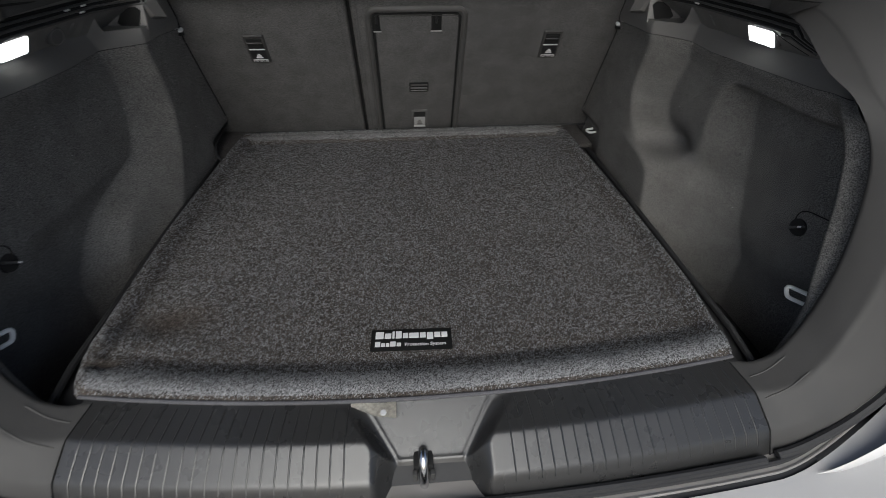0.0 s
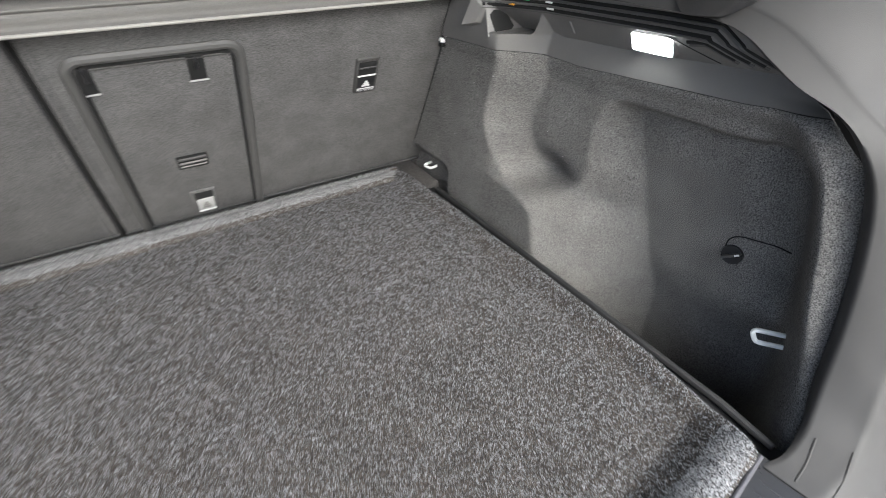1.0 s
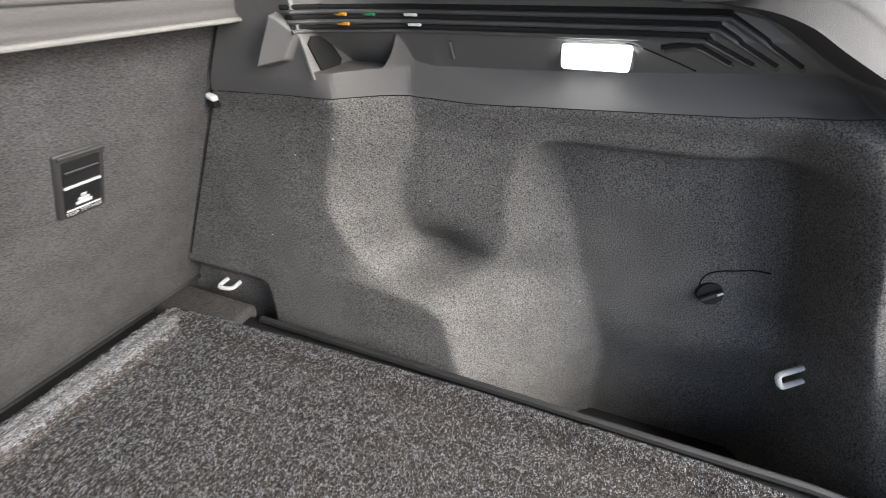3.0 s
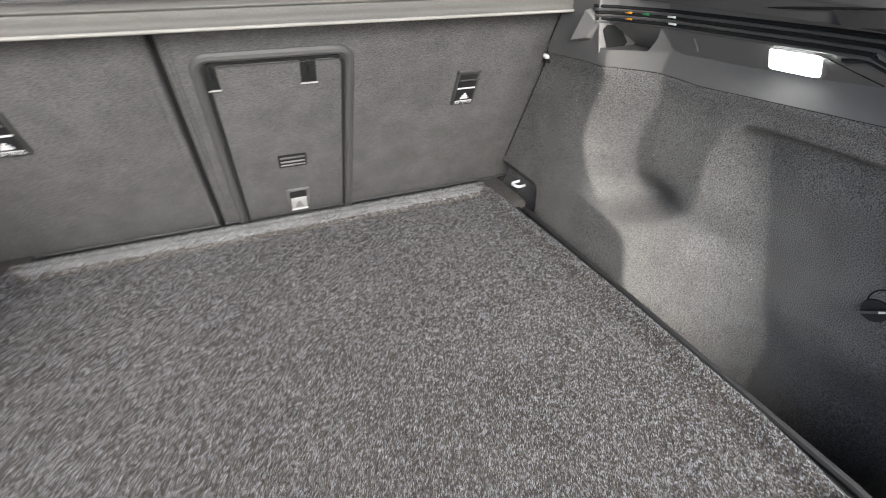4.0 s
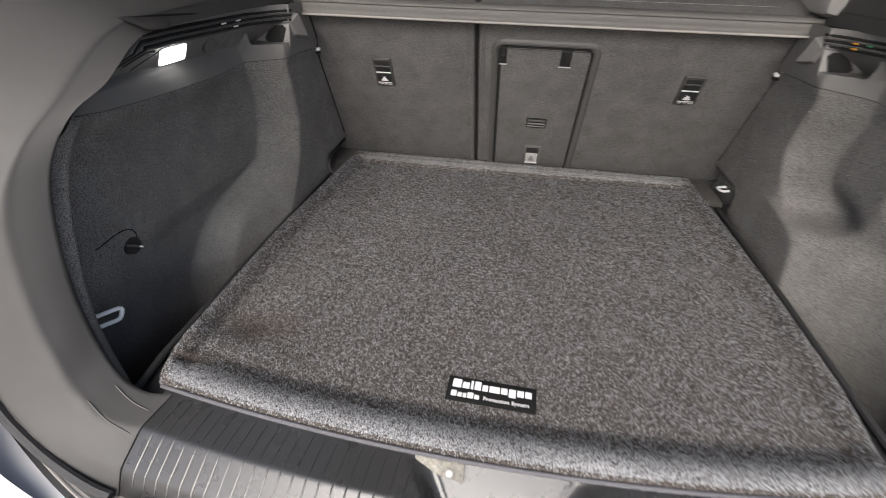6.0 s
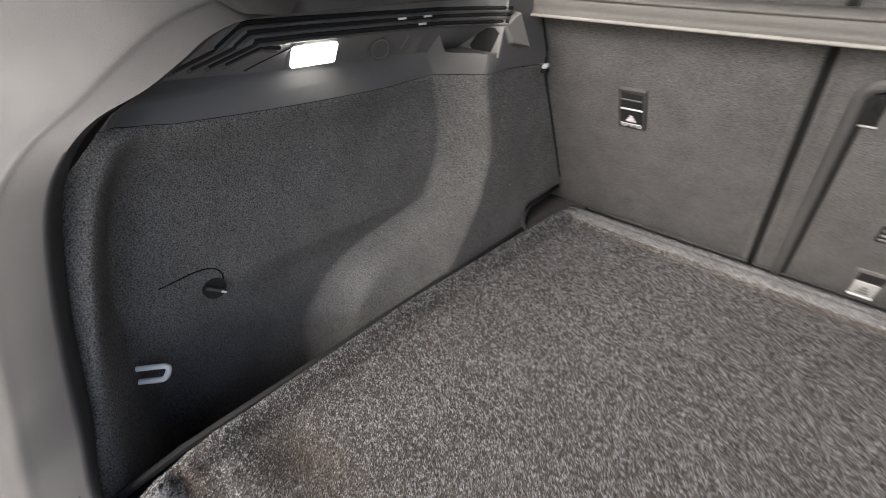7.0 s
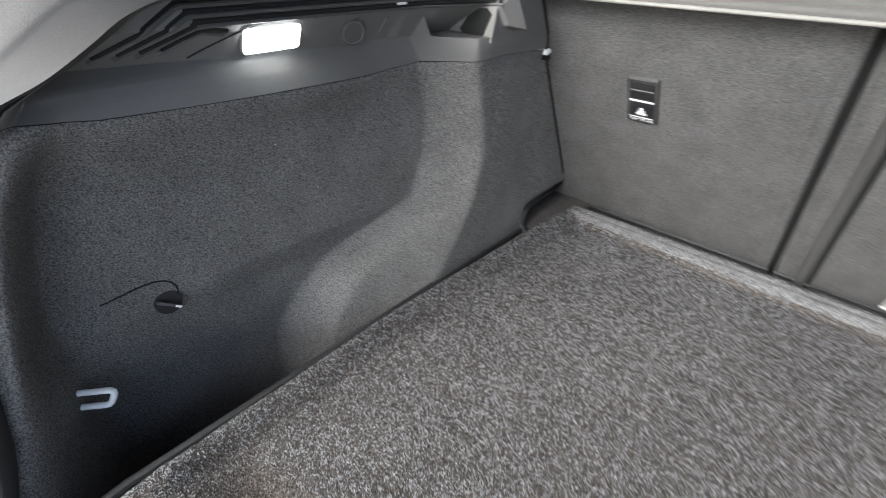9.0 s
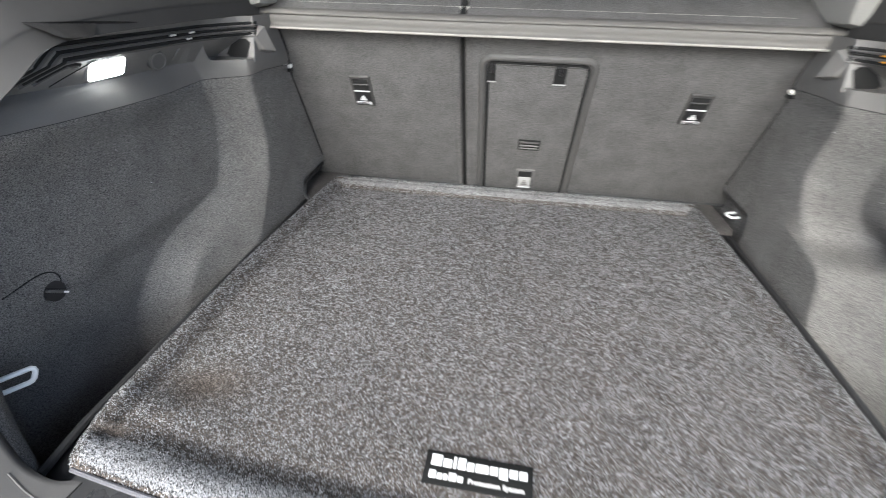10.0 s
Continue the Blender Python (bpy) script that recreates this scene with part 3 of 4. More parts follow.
# ---- access covers with turn knobs ----
def access_knob(side):
    t = thing("turn_knob", "black turn knob of the side access cover", "knob", group="turn knobs")
    y0, z0 = 0.214, 0.110
    c = on_wall(side, y0, z0, 0.0)
    n = Vector((-side, -0.12, 0.1)).normalized()
    m = Matrix.Translation(c) @ n.to_track_quat("Z", "Y").to_matrix().to_4x4()
    bm = bmesh.new()
    bmesh.ops.create_cone(bm, cap_ends=True, segments=28, radius1=0.0155, radius2=0.0145, depth=0.006, matrix=m @ Matrix.Translation((0, 0, 0.001)))
    part("collar", bm, BLACK, t)
    part("grip", box(-0.0135, 0.0135, -0.0022, 0.0022, 0.002, 0.011, 0.0016, 2, m=m @ pose(0, 0, 0, 0, 0, 35 * side)), FRAME, t, "raised grip bar")
    part("grip_mark", box(0.006, 0.0128, -0.0014, 0.0014, 0.0108, 0.0118, 0.0003, 1, m=m @ pose(0, 0, 0, 0, 0, 35 * side)), WHITE, t, "white tip")
    # seam of the cover as a fine line over the knob
    arc = [(0.226, 0.112), (0.2275, 0.125), (0.222, 0.136), (0.210, 0.142), (0.195, 0.143), (0.175, 0.141), (0.155, 0.138)]
    pts = spline([on_wall(side, a, b, 0.0) for a, b in arc], 30)
    part("cover_seam", tube([Vector(p) for p in pts], 0.0011, 6), GAP, t, "fine dark cover seam")
    return t


access_knob(1), access_knob(-1)

# round socket cap in the upper trim
cap = thing("socket_cap", "round black power socket cap in the upper trim", "socket")
c = on_wall(-1, 0.480, 0.3755)
n = Vector((1, -0.25, -0.35)).normalized()
m = Matrix.Translation(c) @ n.to_track_quat("Z", "Y").to_matrix().to_4x4()
bm = bmesh.new()
bmesh.ops.create_cone(bm, cap_ends=True, segments=32, radius1=0.0165, radius2=0.0150, depth=0.011, matrix=m @ Matrix.Translation((0, 0, 0.0025)))
bmesh.ops.bevel(bm, geom=[e for e in bm.edges if e.calc_face_angle(0) > 0.6], offset=0.0012, segments=2, affect="EDGES")
part("cap", bm, FRAME, cap)
part("cap_ring", tube([m @ Vector((0.0125 * math.cos(a), 0.0125 * math.sin(a), 0.0080)) for a in np.linspace(0, 2 * math.pi, 33)[:-1]], 0.0007, 6, True), TRIM, cap, "thin bright ring")
part("cap_tab", box(-0.006, 0.006, 0.0135, 0.0175, 0.001, 0.007, 0.001, m=m), FRAME, cap)

# ---- seat catches at the edges ----
for side in (1, -1):
    t = thing("seat_catch", "small white seat catch cap beside the lining", "catch", group="seat catches")
    c = SEAT @ Vector((side * 0.519, 0.362, 0.006))
    part("catch_cap", box(-0.009, 0.009, -0.006, 0.006, -0.0035, 0.004, 0.003, 3, m=Matrix.Translation(c) @ pose(0, 0, 0, 20, 0, 0)), WHITE, t)
    part("catch_slot", box(-0.008, 0.008, -0.006, 0.006, -0.0115, -0.0045, 0.001, 1, m=Matrix.Translation(c)), GAP, t, "black slot")

# ---- parcel shelf ----
shelf = thing("parcel_shelf", "grey-beige vinyl luggage cover edge above the seat backs", "shelf")
PROFILE = [(0.745, 0.4000), (0.7355, 0.3995), (0.7315, 0.4015), (0.7305, 0.4050), (0.7335, 0.4080), (0.7345, 0.4120), (0.7335, 0.4170), (0.7335, 0.4220),
           (0.7345, 0.4250), (0.7318, 0.4268), (0.7312, 0.4290), (0.7330, 0.4312), (0.7380, 0.4345), (0.7500, 0.4365), (0.790, 0.4370), (0.80, 0.4372)]
prof = spline([(a, b, 0) for a, b in PROFILE], 60)
xs = np.linspace(-0.535, 0.535, 60)
pts = np.array([[(x, p[0] - 0.004 * (1 - (x / 0.535) ** 2), p[1] + 0.0012 * math.sin(9 * x) * 0.4) for p in prof] for x in xs])
grid_mesh("front_lip", pts, SHELF, shelf)
part("lip_piping", tube([(x, 0.7305 - 0.004 * (1 - (x / 0.535) ** 2), 0.4025) for x in xs], 0.0023, 8), PIPING, shelf, "pale edge piping")
part("plateau", box(-0.47, 0.47, 0.775, 1.35, 0.43, 0.4485, 0.006, 3), BOARD, shelf, "paler raised cover panel")
part("cover_board", box(-0.535, 0.535, 0.795, 1.36, 0.424, 0.4368, 0.002), SHELF, shelf)
for side in (1, -1):
    part("end_cap", box(side * 0.536 - 0.0035, side * 0.536 + 0.0035, 0.729, 0.79, 0.3985, 0.4375, 0.002), TRIM, shelf)
    peg = part("hinge_peg", box(side * 0.548 - 0.012, side * 0.548 + 0.012, 0.700, 0.735, 0.4385, 0.452, 0.004, 3), BLACK, shelf, "black pivot peg")
    part("peg_knob", tube([Vector((side * 0.548, 0.712, 0.452)), Vector((side * 0.548, 0.706, 0.468))], 0.007, 12), BLACK, peg)

# ---- cargo mat ----
MAT_L = [(0.0, -0.478), (0.03, -0.488), (0.06, -0.496), (0.10, -0.510), (0.20, -0.518), (0.45, -0.520), (0.70, -0.508), (0.89, -0.497), (0.93, -0.485)]
MAT_R = [(0.0, 0.462), (0.03, 0.468), (0.06, 0.474), (0.10, 0.482), (0.20, 0.492), (0.45, 0.491), (0.70, 0.483), (0.89, 0.474), (0.93, 0.464)]


def mat_left(y):
    return np.interp(y, [p[0] for p in MAT_L], [p[1] for p in MAT_L])


def mat_right(y):
    return np.interp(y, [p[0] for p in MAT_R], [p[1] for p in MAT_R])


def front_y(x):
    return 0.039 - 0.043 * (1 - (np.asarray(x) / 0.5) ** 2)


def mat_z(x, y):
    """Height of the mat: flat middle, raised rim, a stronger roll along the front."""
    d_left, d_right, d_back, d_front = x - mat_left(y), mat_right(y) - x, 0.927 - y, y - front_y(x)
    d_side = np.minimum(d_left, d_right)
    rim = 0.0165 * ss(0.050, 0.026, np.minimum(d_side, d_back)) * ss(-0.002, 0.020, np.minimum(d_side, d_back)) * (1 - 0.6 * ss(0.10, 0.03, d_front))
    rim = np.maximum(rim, 0.020 * ss(0.042, 0.016, d_back) * ss(-0.002, 0.008, d_back) * ss(-0.002, 0.02, d_side))
    drop = -0.018 * ss(0.012, -0.004, np.minimum(d_side, d_back))
    fall = np.clip((d_front - 0.021) / np.where(d_front < 0.021, 0.0235, 0.062), -1, 1)
    arch = np.where(d_front < 0.021, np.sqrt(1 - fall ** 2), 0.5 + 0.5 * np.cos(np.pi * fall))
    roll = (0.0215 * arch - 0.004 * ss(0.006, -0.002, d_front)) * ss(-0.020, 0.030, d_side)
    groove = -0.0015 * np.exp(-((d_front - 0.078) / 0.014) ** 2) * ss(0.012, 0.055, d_side)
    dent = 0.014 * np.exp(-(((x + 0.450) / 0.050) ** 2 + ((y - 0.120) / 0.040) ** 2)) - 0.004 * np.exp(-(((x + 0.415) / 0.060) ** 2 + ((y - 0.185) / 0.030) ** 2))
    dent = dent - 0.007 * np.exp(-(((x + 0.466) / 0.020) ** 2 + ((y - 0.080) / 0.010) ** 2))
    wave = 0.0016 * np.sin(9 * x + 2) * np.sin(7 * y)
    return rim + drop + roll + groove + dent + wave


def mat_point(s, v):
    y0 = 0.935 * v
    x = mat_left(y0) * (1 - s) + mat_right(y0) * s
    y = front_y(x) + v * (0.927 - front_y(x))
    return x, y


cargo_mat = thing("cargo_mat", "speckled grey carpet cargo mat with raised rim on the boot floor", "mat")
S, V = np.meshgrid(np.linspace(0, 1, 220), np.linspace(0, 1, 260) ** 1.6)
X, Y = mat_point(S, V)
corner = 0.020 * ss(0.96, 1.0, V) * (ss(0.05, 0.0, S) + ss(0.95, 1.0, S))
grid_mesh("carpet", np.stack([X, Y - corner, mat_z(X, Y)], -1), PILE, cargo_mat)
rng = np.random.default_rng(4)
# pile: short tufts, each a three-sided spike
NT = TUFTS
s, v = rng.random(NT), rng.random(NT)
tx, ty = mat_point(s, v)
# the pile parts in the crease, in the dented corner and low on the front edge, and shows its brown ground
td = ty - front_y(tx)
parted = 0.32 * np.exp(-((td - 0.066) / 0.011) ** 2) * ss(0.22, -0.05, tx) + 0.60 * ss(0.007, 0.0, td)
parted = parted + 0.30 * np.exp(-(((tx + 0.405) / 0.060) ** 2 + ((ty - 0.185) / 0.034) ** 2)) + 0.65 * np.exp(-(((tx + 0.462) / 0.022) ** 2 + ((ty - 0.083) / 0.010) ** 2))
keep = rng.random(NT) > parted
s, v, tx, ty = s[keep], v[keep], tx[keep], ty[keep]
NT = len(tx)
tz = mat_z(tx, ty)
ang = rng.random(NT) * 6.283
crest = np.exp(-((ty - front_y(tx) - 0.026) / 0.015) ** 2)
rad = (0.0006 + 0.0004 * rng.random(NT)) * (1 + 0.35 * crest)
hgt = 0.0013 + 0.0014 * rng.random(NT)
lean = rng.normal(0, 0.0011, (NT, 2))
gx = np.clip((mat_z(tx + 0.002, ty) - mat_z(tx - 0.002, ty)) / 0.004, -1.4, 1.4)
gy = np.clip((mat_z(tx, ty + 0.002) - mat_z(tx, ty - 0.002)) / 0.004, -1.4, 1.4)
up = np.stack([-gx, -gy, 1 + 0 * gx], -1) / np.sqrt(1 + gx ** 2 + gy ** 2)[:, None]
base = np.stack([tx, ty, tz], -1) - up * 0.0006
tri = []
for k in range(3):
    dx, dy = rad * np.cos(ang + k * 2.094), rad * np.sin(ang + k * 2.094)
    tri.append(base + np.stack([dx, dy, gx * dx + gy * dy], -1))
tip = base + up * hgt[:, None] + np.stack([lean[:, 0], lean[:, 1], gx * lean[:, 0] + gy * lean[:, 1]], -1)
verts = np.stack(tri + [tip], 1).reshape(-1, 3)
i4 = np.arange(NT)[:, None] * 4
faces = np.concatenate([i4 + np.array([[0, 1, 3]]), i4 + np.array([[1, 2, 3]]), i4 + np.array([[2, 0, 3]])], 1).reshape(-1, 3)
me = bpy.data.meshes.new("pile")
me.vertices.add(4 * NT)
me.vertices.foreach_set("co", verts.ravel())
me.loops.add(9 * NT)
me.loops.foreach_set("vertex_index", faces.ravel())
me.polygons.add(3 * NT)
me.polygons.foreach_set("loop_start", np.arange(0, 9 * NT, 3))
me.update(calc_edges=True)
FIBRE = bpy.data.materials.new("carpet_fibre")
FIBRE.use_nodes = True
nt = FIBRE.node_tree
b = nt.nodes["Principled BSDF"]
b.inputs["Roughness"].default_value = 0.9
b.inputs["Specular IOR Level"].default_value = 0.2
geo = nt.nodes.new("ShaderNodeNewGeometry")
ramp = nt.nodes.new("ShaderNodeValToRGB")
ramp.color_ramp.elements[0].color = (0.020, 0.0195, 0.0195, 1)
ramp.color_ramp.elements[1].color = (0.258, 0.264, 0.276, 1)
for pos, colour in ((0.42, (0.027, 0.0265, 0.0265, 1)), (0.51, (0.088, 0.089, 0.092, 1)), (0.62, (0.178, 0.182, 0.191, 1))):
    e = ramp.color_ramp.elements.new(pos)
    e.color = colour
coord = nt.nodes.new("ShaderNodeTexCoord")
clump = nt.nodes.new("ShaderNodeTexVoronoi")
clump.inputs["Scale"].default_value = 470
nt.links.new(coord.outputs["Object"], clump.inputs["Vector"])
split = nt.nodes.new("ShaderNodeSeparateColor")
nt.links.new(clump.outputs["Color"], split.inputs[0])
coarse = nt.nodes.new("ShaderNodeTexVoronoi")
coarse.inputs["Scale"].default_value = 270
nt.links.new(coord.outputs["Object"], coarse.inputs["Vector"])
split2 = nt.nodes.new("ShaderNodeSeparateColor")
nt.links.new(coarse.outputs["Color"], split2.inputs[0])
clumps = nt.nodes.new("ShaderNodeMix")
clumps.inputs[0].default_value = 0.48
nt.links.new(split.outputs[0], clumps.inputs[2])
nt.links.new(split2.outputs[0], clumps.inputs[3])
blend = nt.nodes.new("ShaderNodeMix")
blend.inputs[0].default_value = 0.62
nt.links.new(geo.outputs["Random Per Island"], blend.inputs[2])
nt.links.new(clumps.outputs[0], blend.inputs[3])
spread = nt.nodes.new("ShaderNodeMapRange")
spread.inputs["From Min"].default_value, spread.inputs["From Max"].default_value = 0.265, 0.735
nt.links.new(blend.outputs[0], spread.inputs["Value"])
nt.links.new(spread.outputs[0], ramp.inputs[0])
# two brown stains in the pile near a front corner
cover = None
warp = nt.nodes.new("ShaderNodeTexNoise")
warp.inputs["Scale"].default_value, warp.inputs["Detail"].default_value = 45, 3
nt.links.new(coord.outputs["Object"], warp.inputs["Vector"])
for middle, size in (((-0.405, 0.183, 0), (15, 24, 0)), ((-0.462, 0.082, 0), (36, 70, 0))):
    away = nt.nodes.new("ShaderNodeVectorMath")
    away.operation = "SUBTRACT"
    away.inputs[1].default_value = middle
    nt.links.new(coord.outputs["Object"], away.inputs[0])
    scaled = nt.nodes.new("ShaderNodeVectorMath")
    scaled.operation = "MULTIPLY"
    scaled.inputs[1].default_value = size
    nt.links.new(away.outputs[0], scaled.inputs[0])
    far = nt.nodes.new("ShaderNodeVectorMath")
    far.operation = "LENGTH"
    nt.links.new(scaled.outputs[0], far.inputs[0])
    ragged = nt.nodes.new("ShaderNodeMath")
    ragged.operation = "ADD"
    nt.links.new(far.outputs["Value"], ragged.inputs[0])
    nt.links.new(warp.outputs["Fac"], ragged.inputs[1])
    fade = nt.nodes.new("ShaderNodeMapRange")
    fade.inputs["From Min"].default_value, fade.inputs["From Max"].default_value = 0.7, 1.75
    fade.inputs["To Min"].default_value, fade.inputs["To Max"].default_value = 0.85, 0.0
    nt.links.new(ragged.outputs[0], fade.inputs["Value"])
    if cover is None:
        cover = fade.outputs[0]
    else:
        most = nt.nodes.new("ShaderNodeMath")
        most.operation = "MAXIMUM"
        nt.links.new(cover, most.inputs[0])
        nt.links.new(fade.outputs[0], most.inputs[1])
        cover = most.outputs[0]
stain = nt.nodes.new("ShaderNodeMix")
stain.data_type, stain.blend_type = "RGBA", "MULTIPLY"
stain.inputs[7].default_value = (0.50, 0.40, 0.32, 1)
nt.links.new(cover, stain.inputs[0])
nt.links.new(ramp.outputs[0], stain.inputs[6])
nt.links.new(stain.outputs[2], b.inputs["Base Color"])
pile = finish("carpet_pile", me, FIBRE, cargo_mat, smooth=0)
tagged(pile, "salt and pepper carpet pile", kind="stuff")
# paler strip on the back rim, its colour adds the light it catches
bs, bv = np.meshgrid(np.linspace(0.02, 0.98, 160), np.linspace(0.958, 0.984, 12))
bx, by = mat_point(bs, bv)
grid_mesh("back_border", np.stack([bx, by, mat_z(bx, by) + 0.0007 * np.sin(np.pi * np.clip((bv - 0.958) / 0.026, 0, 1)) ** 0.5], -1), BORDER, cargo_mat, "back rim along the seat side, light put into its paler colour")
# paler strip over the front roll: the light on its crest, as colour
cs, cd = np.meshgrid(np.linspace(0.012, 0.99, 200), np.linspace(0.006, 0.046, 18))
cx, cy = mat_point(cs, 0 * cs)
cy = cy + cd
grid_mesh("front_crest", np.stack([cx, cy, mat_z(cx, cy) + 0.0004 * np.sin(np.pi * (cd - 0.006) / 0.040) ** 0.5], -1), CREST, cargo_mat, "front roll crest, sky light put into its paler colour")
fx = np.linspace(-0.472, 0.458, 60)
part("front_piping", tube([Vector((x, float(front_y(x)) - 0.0015, 0.0112)) for x in fx], 0.0030, 8, sx=1.0), EDGING, cargo_mat, "grey sewn edge piping")

# badge on the mat: brand words as plain strokes, the rest lettered
badge = thing("mat_badge", "black badge with white print sewn onto the mat", "badge")
BM = pose(-0.0175, 0.1075, 0.0052, 0, 0, -1.6)
part("plate", box(-0.063, 0.063, -0.021, 0.021, -0.003, 0.0008, 0.0007, 2, m=BM), BADGE, badge)
x0 = -0.056
for w, lo, hi in ((0.0125, 0.0, 0.0145), (0.0100, 0.0, 0.0108), (0.0036, 0.0, 0.0150), (0.0092, 0.0, 0.0150), (0.0082, 0.0, 0.0108), (0.0150, 0.0, 0.0108),
                  (0.0092, 0.0, 0.0108), (0.0098, -0.0035, 0.0108), (0.0096, 0.0, 0.0108), (0.0092, 0.0, 0.0108)):
    part("stroke", box(x0, x0 + w, 0.0015 + lo, 0.0015 + hi, 0.0004, 0.0013, 0.0003, 1, m=BM), PRINT, badge)
    x0 += w + 0.0018
x0 = -0.056
for w, hi in ((0.0080, 0.0098), (0.0062, 0.0072), (0.0048, 0.0072), (0.0086, 0.0098), (0.0066, 0.0072)):
    part("small_stroke", box(x0, x0 + w, -0.0145, -0.0145 + hi, 0.0004, 0.0013, 0.0003, 1, m=BM), PRINT, badge)
    x0 += w + 0.0014
lettering("lettering", "Protection System", 0.0086, PRINT, BM @ pose(0.0215, -0.0115, 0.0009), badge, 0.00012)

# care label that sticks out under the mat's front edge
tag = thing("care_label", "crumpled cream paper label sticking out under the mat", "label")
pts = [[(-0.103 + 0.062 * a, -0.005 - 0.026 * b * (0.12 + 0.88 * a ** 0.8), 0.0075 + 0.0025 * math.sin(7 * a + b) - 0.003 * b) for b in np.linspace(0, 1, 6)] for a in np.linspace(0, 1, 12)]
part("paper", sheet(pts, 0.0004), LABEL, tag)
part("printed_spot", tube([Vector((-0.058, -0.0225, 0.0075)), Vector((-0.058, -0.0225, 0.0092))], 0.0042, 16), PRINT, tag, "white round mark")

# ---- boot floor ----
floor = thing("floor", "black boot floor board under the mat", "floor", kind="structure")
part("board", box(-0.531, 0.512, -0.01, 1.05, -0.165, -0.016, 0.004), RUBBER, floor)
part("side_tray", box(-0.76, 0.76, -0.02, 1.05, -0.20, -0.165), RUBBER, floor)
for side in (1, -1):
    part("well_front", box(min(side * 0.44, side * 0.76), max(side * 0.44, side * 0.76), -0.05, 0.004, -0.20, -0.045, 0.004), RUBBER, floor)
for side in (1, -1):
    x0 = side * (0.505 if side > 0 else 0.525)
    part("floor_edge", tube([Vector((x0 * 0.985, 0.03, -0.006)), Vector((x0, 0.10, -0.006)), Vector((x0, 0.45, -0.006)), Vector((x0 * 0.995, 0.80, -0.006))], 0.0055, 8), RUBBER, floor, "black floor edge strip")
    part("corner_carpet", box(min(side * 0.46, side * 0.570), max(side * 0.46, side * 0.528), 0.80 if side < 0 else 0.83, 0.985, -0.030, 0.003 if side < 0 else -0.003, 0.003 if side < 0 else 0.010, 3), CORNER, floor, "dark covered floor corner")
    rim = [(0.505, 0.790, -0.002), (0.517, 0.793, 0.012), (0.521, 0.808, 0.030), (0.524, 0.83, 0.036), (0.527, 0.90, 0.037), (0.53, 0.95, 0.038)]
    if side < 0:
        part("notch_rim", tube([Vector((side * p[0], p[1], p[2])) for p in spline(rim, 24)], 0.0042, 8), BLACK, floor, "black rubber rim of the corner cut-out")

# ---- load sill ----
SILL_D = np.linspace(-0.05, 0.20, 251)
SILL_H = 0.0095 - np.cumsum(0.06 + 0.62 * ss(0.046, 0.056, SILL_D) + 1.5 * ss(0.086, 0.100, SILL_D)) * 0.001
SILL_H = SILL_H - np.interp(0.0, SILL_D, SILL_H) + 0.0095


def sill_z(x, y):
    c = -0.034 * (1 - (x / 0.46) ** 2)
    z = np.interp((0.022 + c) - y, SILL_D, SILL_H)
    run = np.clip(-(y + 0.008), 0, 0.062)
    inner = 0.083 - 0.70 * run
    d = np.abs(x - 0.002)
    rec = ss(inner + 0.038, inner + 0.002, d)
    bottom = 0.002 + 0.64 * (y + 0.010) - 0.7 * np.clip(-0.068 - y, 0, None)
    bead = 0.0009 * np.exp(-((d - inner) / 0.0025) ** 2) * ss(-0.072, -0.067, y) + 0.0009 * np.exp(-((y + 0.067) / 0.0025) ** 2) * ss(inner + 0.003, inner, d)
    return z * (1 - rec) + np.minimum(bottom, z) * rec + bead * ss(0.0, -0.012, y)


sill = thing("load_sill", "grey grained plastic load sill with ribs and latch recess", "sill", kind="structure")
xs = np.concatenate([np.linspace(-0.466, -0.135, 90), np.linspace(-0.132, 0.132, 190), np.linspace(0.135, 0.466, 90)])
rows = []
for q in np.linspace(0, 1, 110):
    y = (0.022 - 0.030 * (1 - (xs / 0.46) ** 2)) + 0.02 - q * 0.142
    xx = xs * (1 + 0.035 * (q - 0.3))
    rows.append(np.stack([xx, y, sill_z(xs, y)], -1))
grid_mesh("sill_cover", np.array(rows), SILL, sill, smooth=40)
k = 0
for side in (-1, 1):
    for i in range(21):
        x = side * (0.105 + 0.0165 * i)
        pts = []
        c = -0.030 * (1 - (x / 0.46) ** 2)
        for q in np.linspace(0, 1, 12):
            y = 0.018 + c - q * 0.096
            pts.append(Vector((x * (1 + 0.035 * (q - 0.3)), y, float(sill_z(np.array(x), np.array(y))) - 0.0003)))
        part("sill_rib", tube(pts, 0.0013, 6), SILL, sill)
for side in (-1, 1):
    pts = []
    for q in np.linspace(0, 1, 14):
        y = 0.021 - q * 0.108
        pts.append(Vector((side * (0.449 + 0.018 * q), y, float(sill_z(np.array(0.452), np.array(y))) + 0.0006)))
    part("sill_seam", tube(pts, 0.0010, 6), GAP, sill, "dark joint line")

striker = thing("latch_striker", "chromed steel latch striker in the sill recess", "latch")
sy, sz = -0.069, -0.031
part("striker_bar", tube([Vector(p) for p in spline([(-0.008, sy + 0.010, sz - 0.025), (-0.008, sy + 0.009, sz + 0.004), (-0.008, sy + 0.002, sz + 0.012), (-0.008, sy - 0.010, sz + 0.006), (-0.008, sy - 0.020, sz - 0.018), (-0.008, sy - 0.024, sz - 0.04)], 24)], 0.0062, 12), CHROME, striker)
for dx in (-0.0115, 0.0115):
    part("striker_foot", box(-0.008 + dx - 0.003, -0.008 + dx + 0.003, sy - 0.018, sy - 0.010, sz - 0.03, sz - 0.006, 0.001), SURROUND, striker, "dark plated foot")
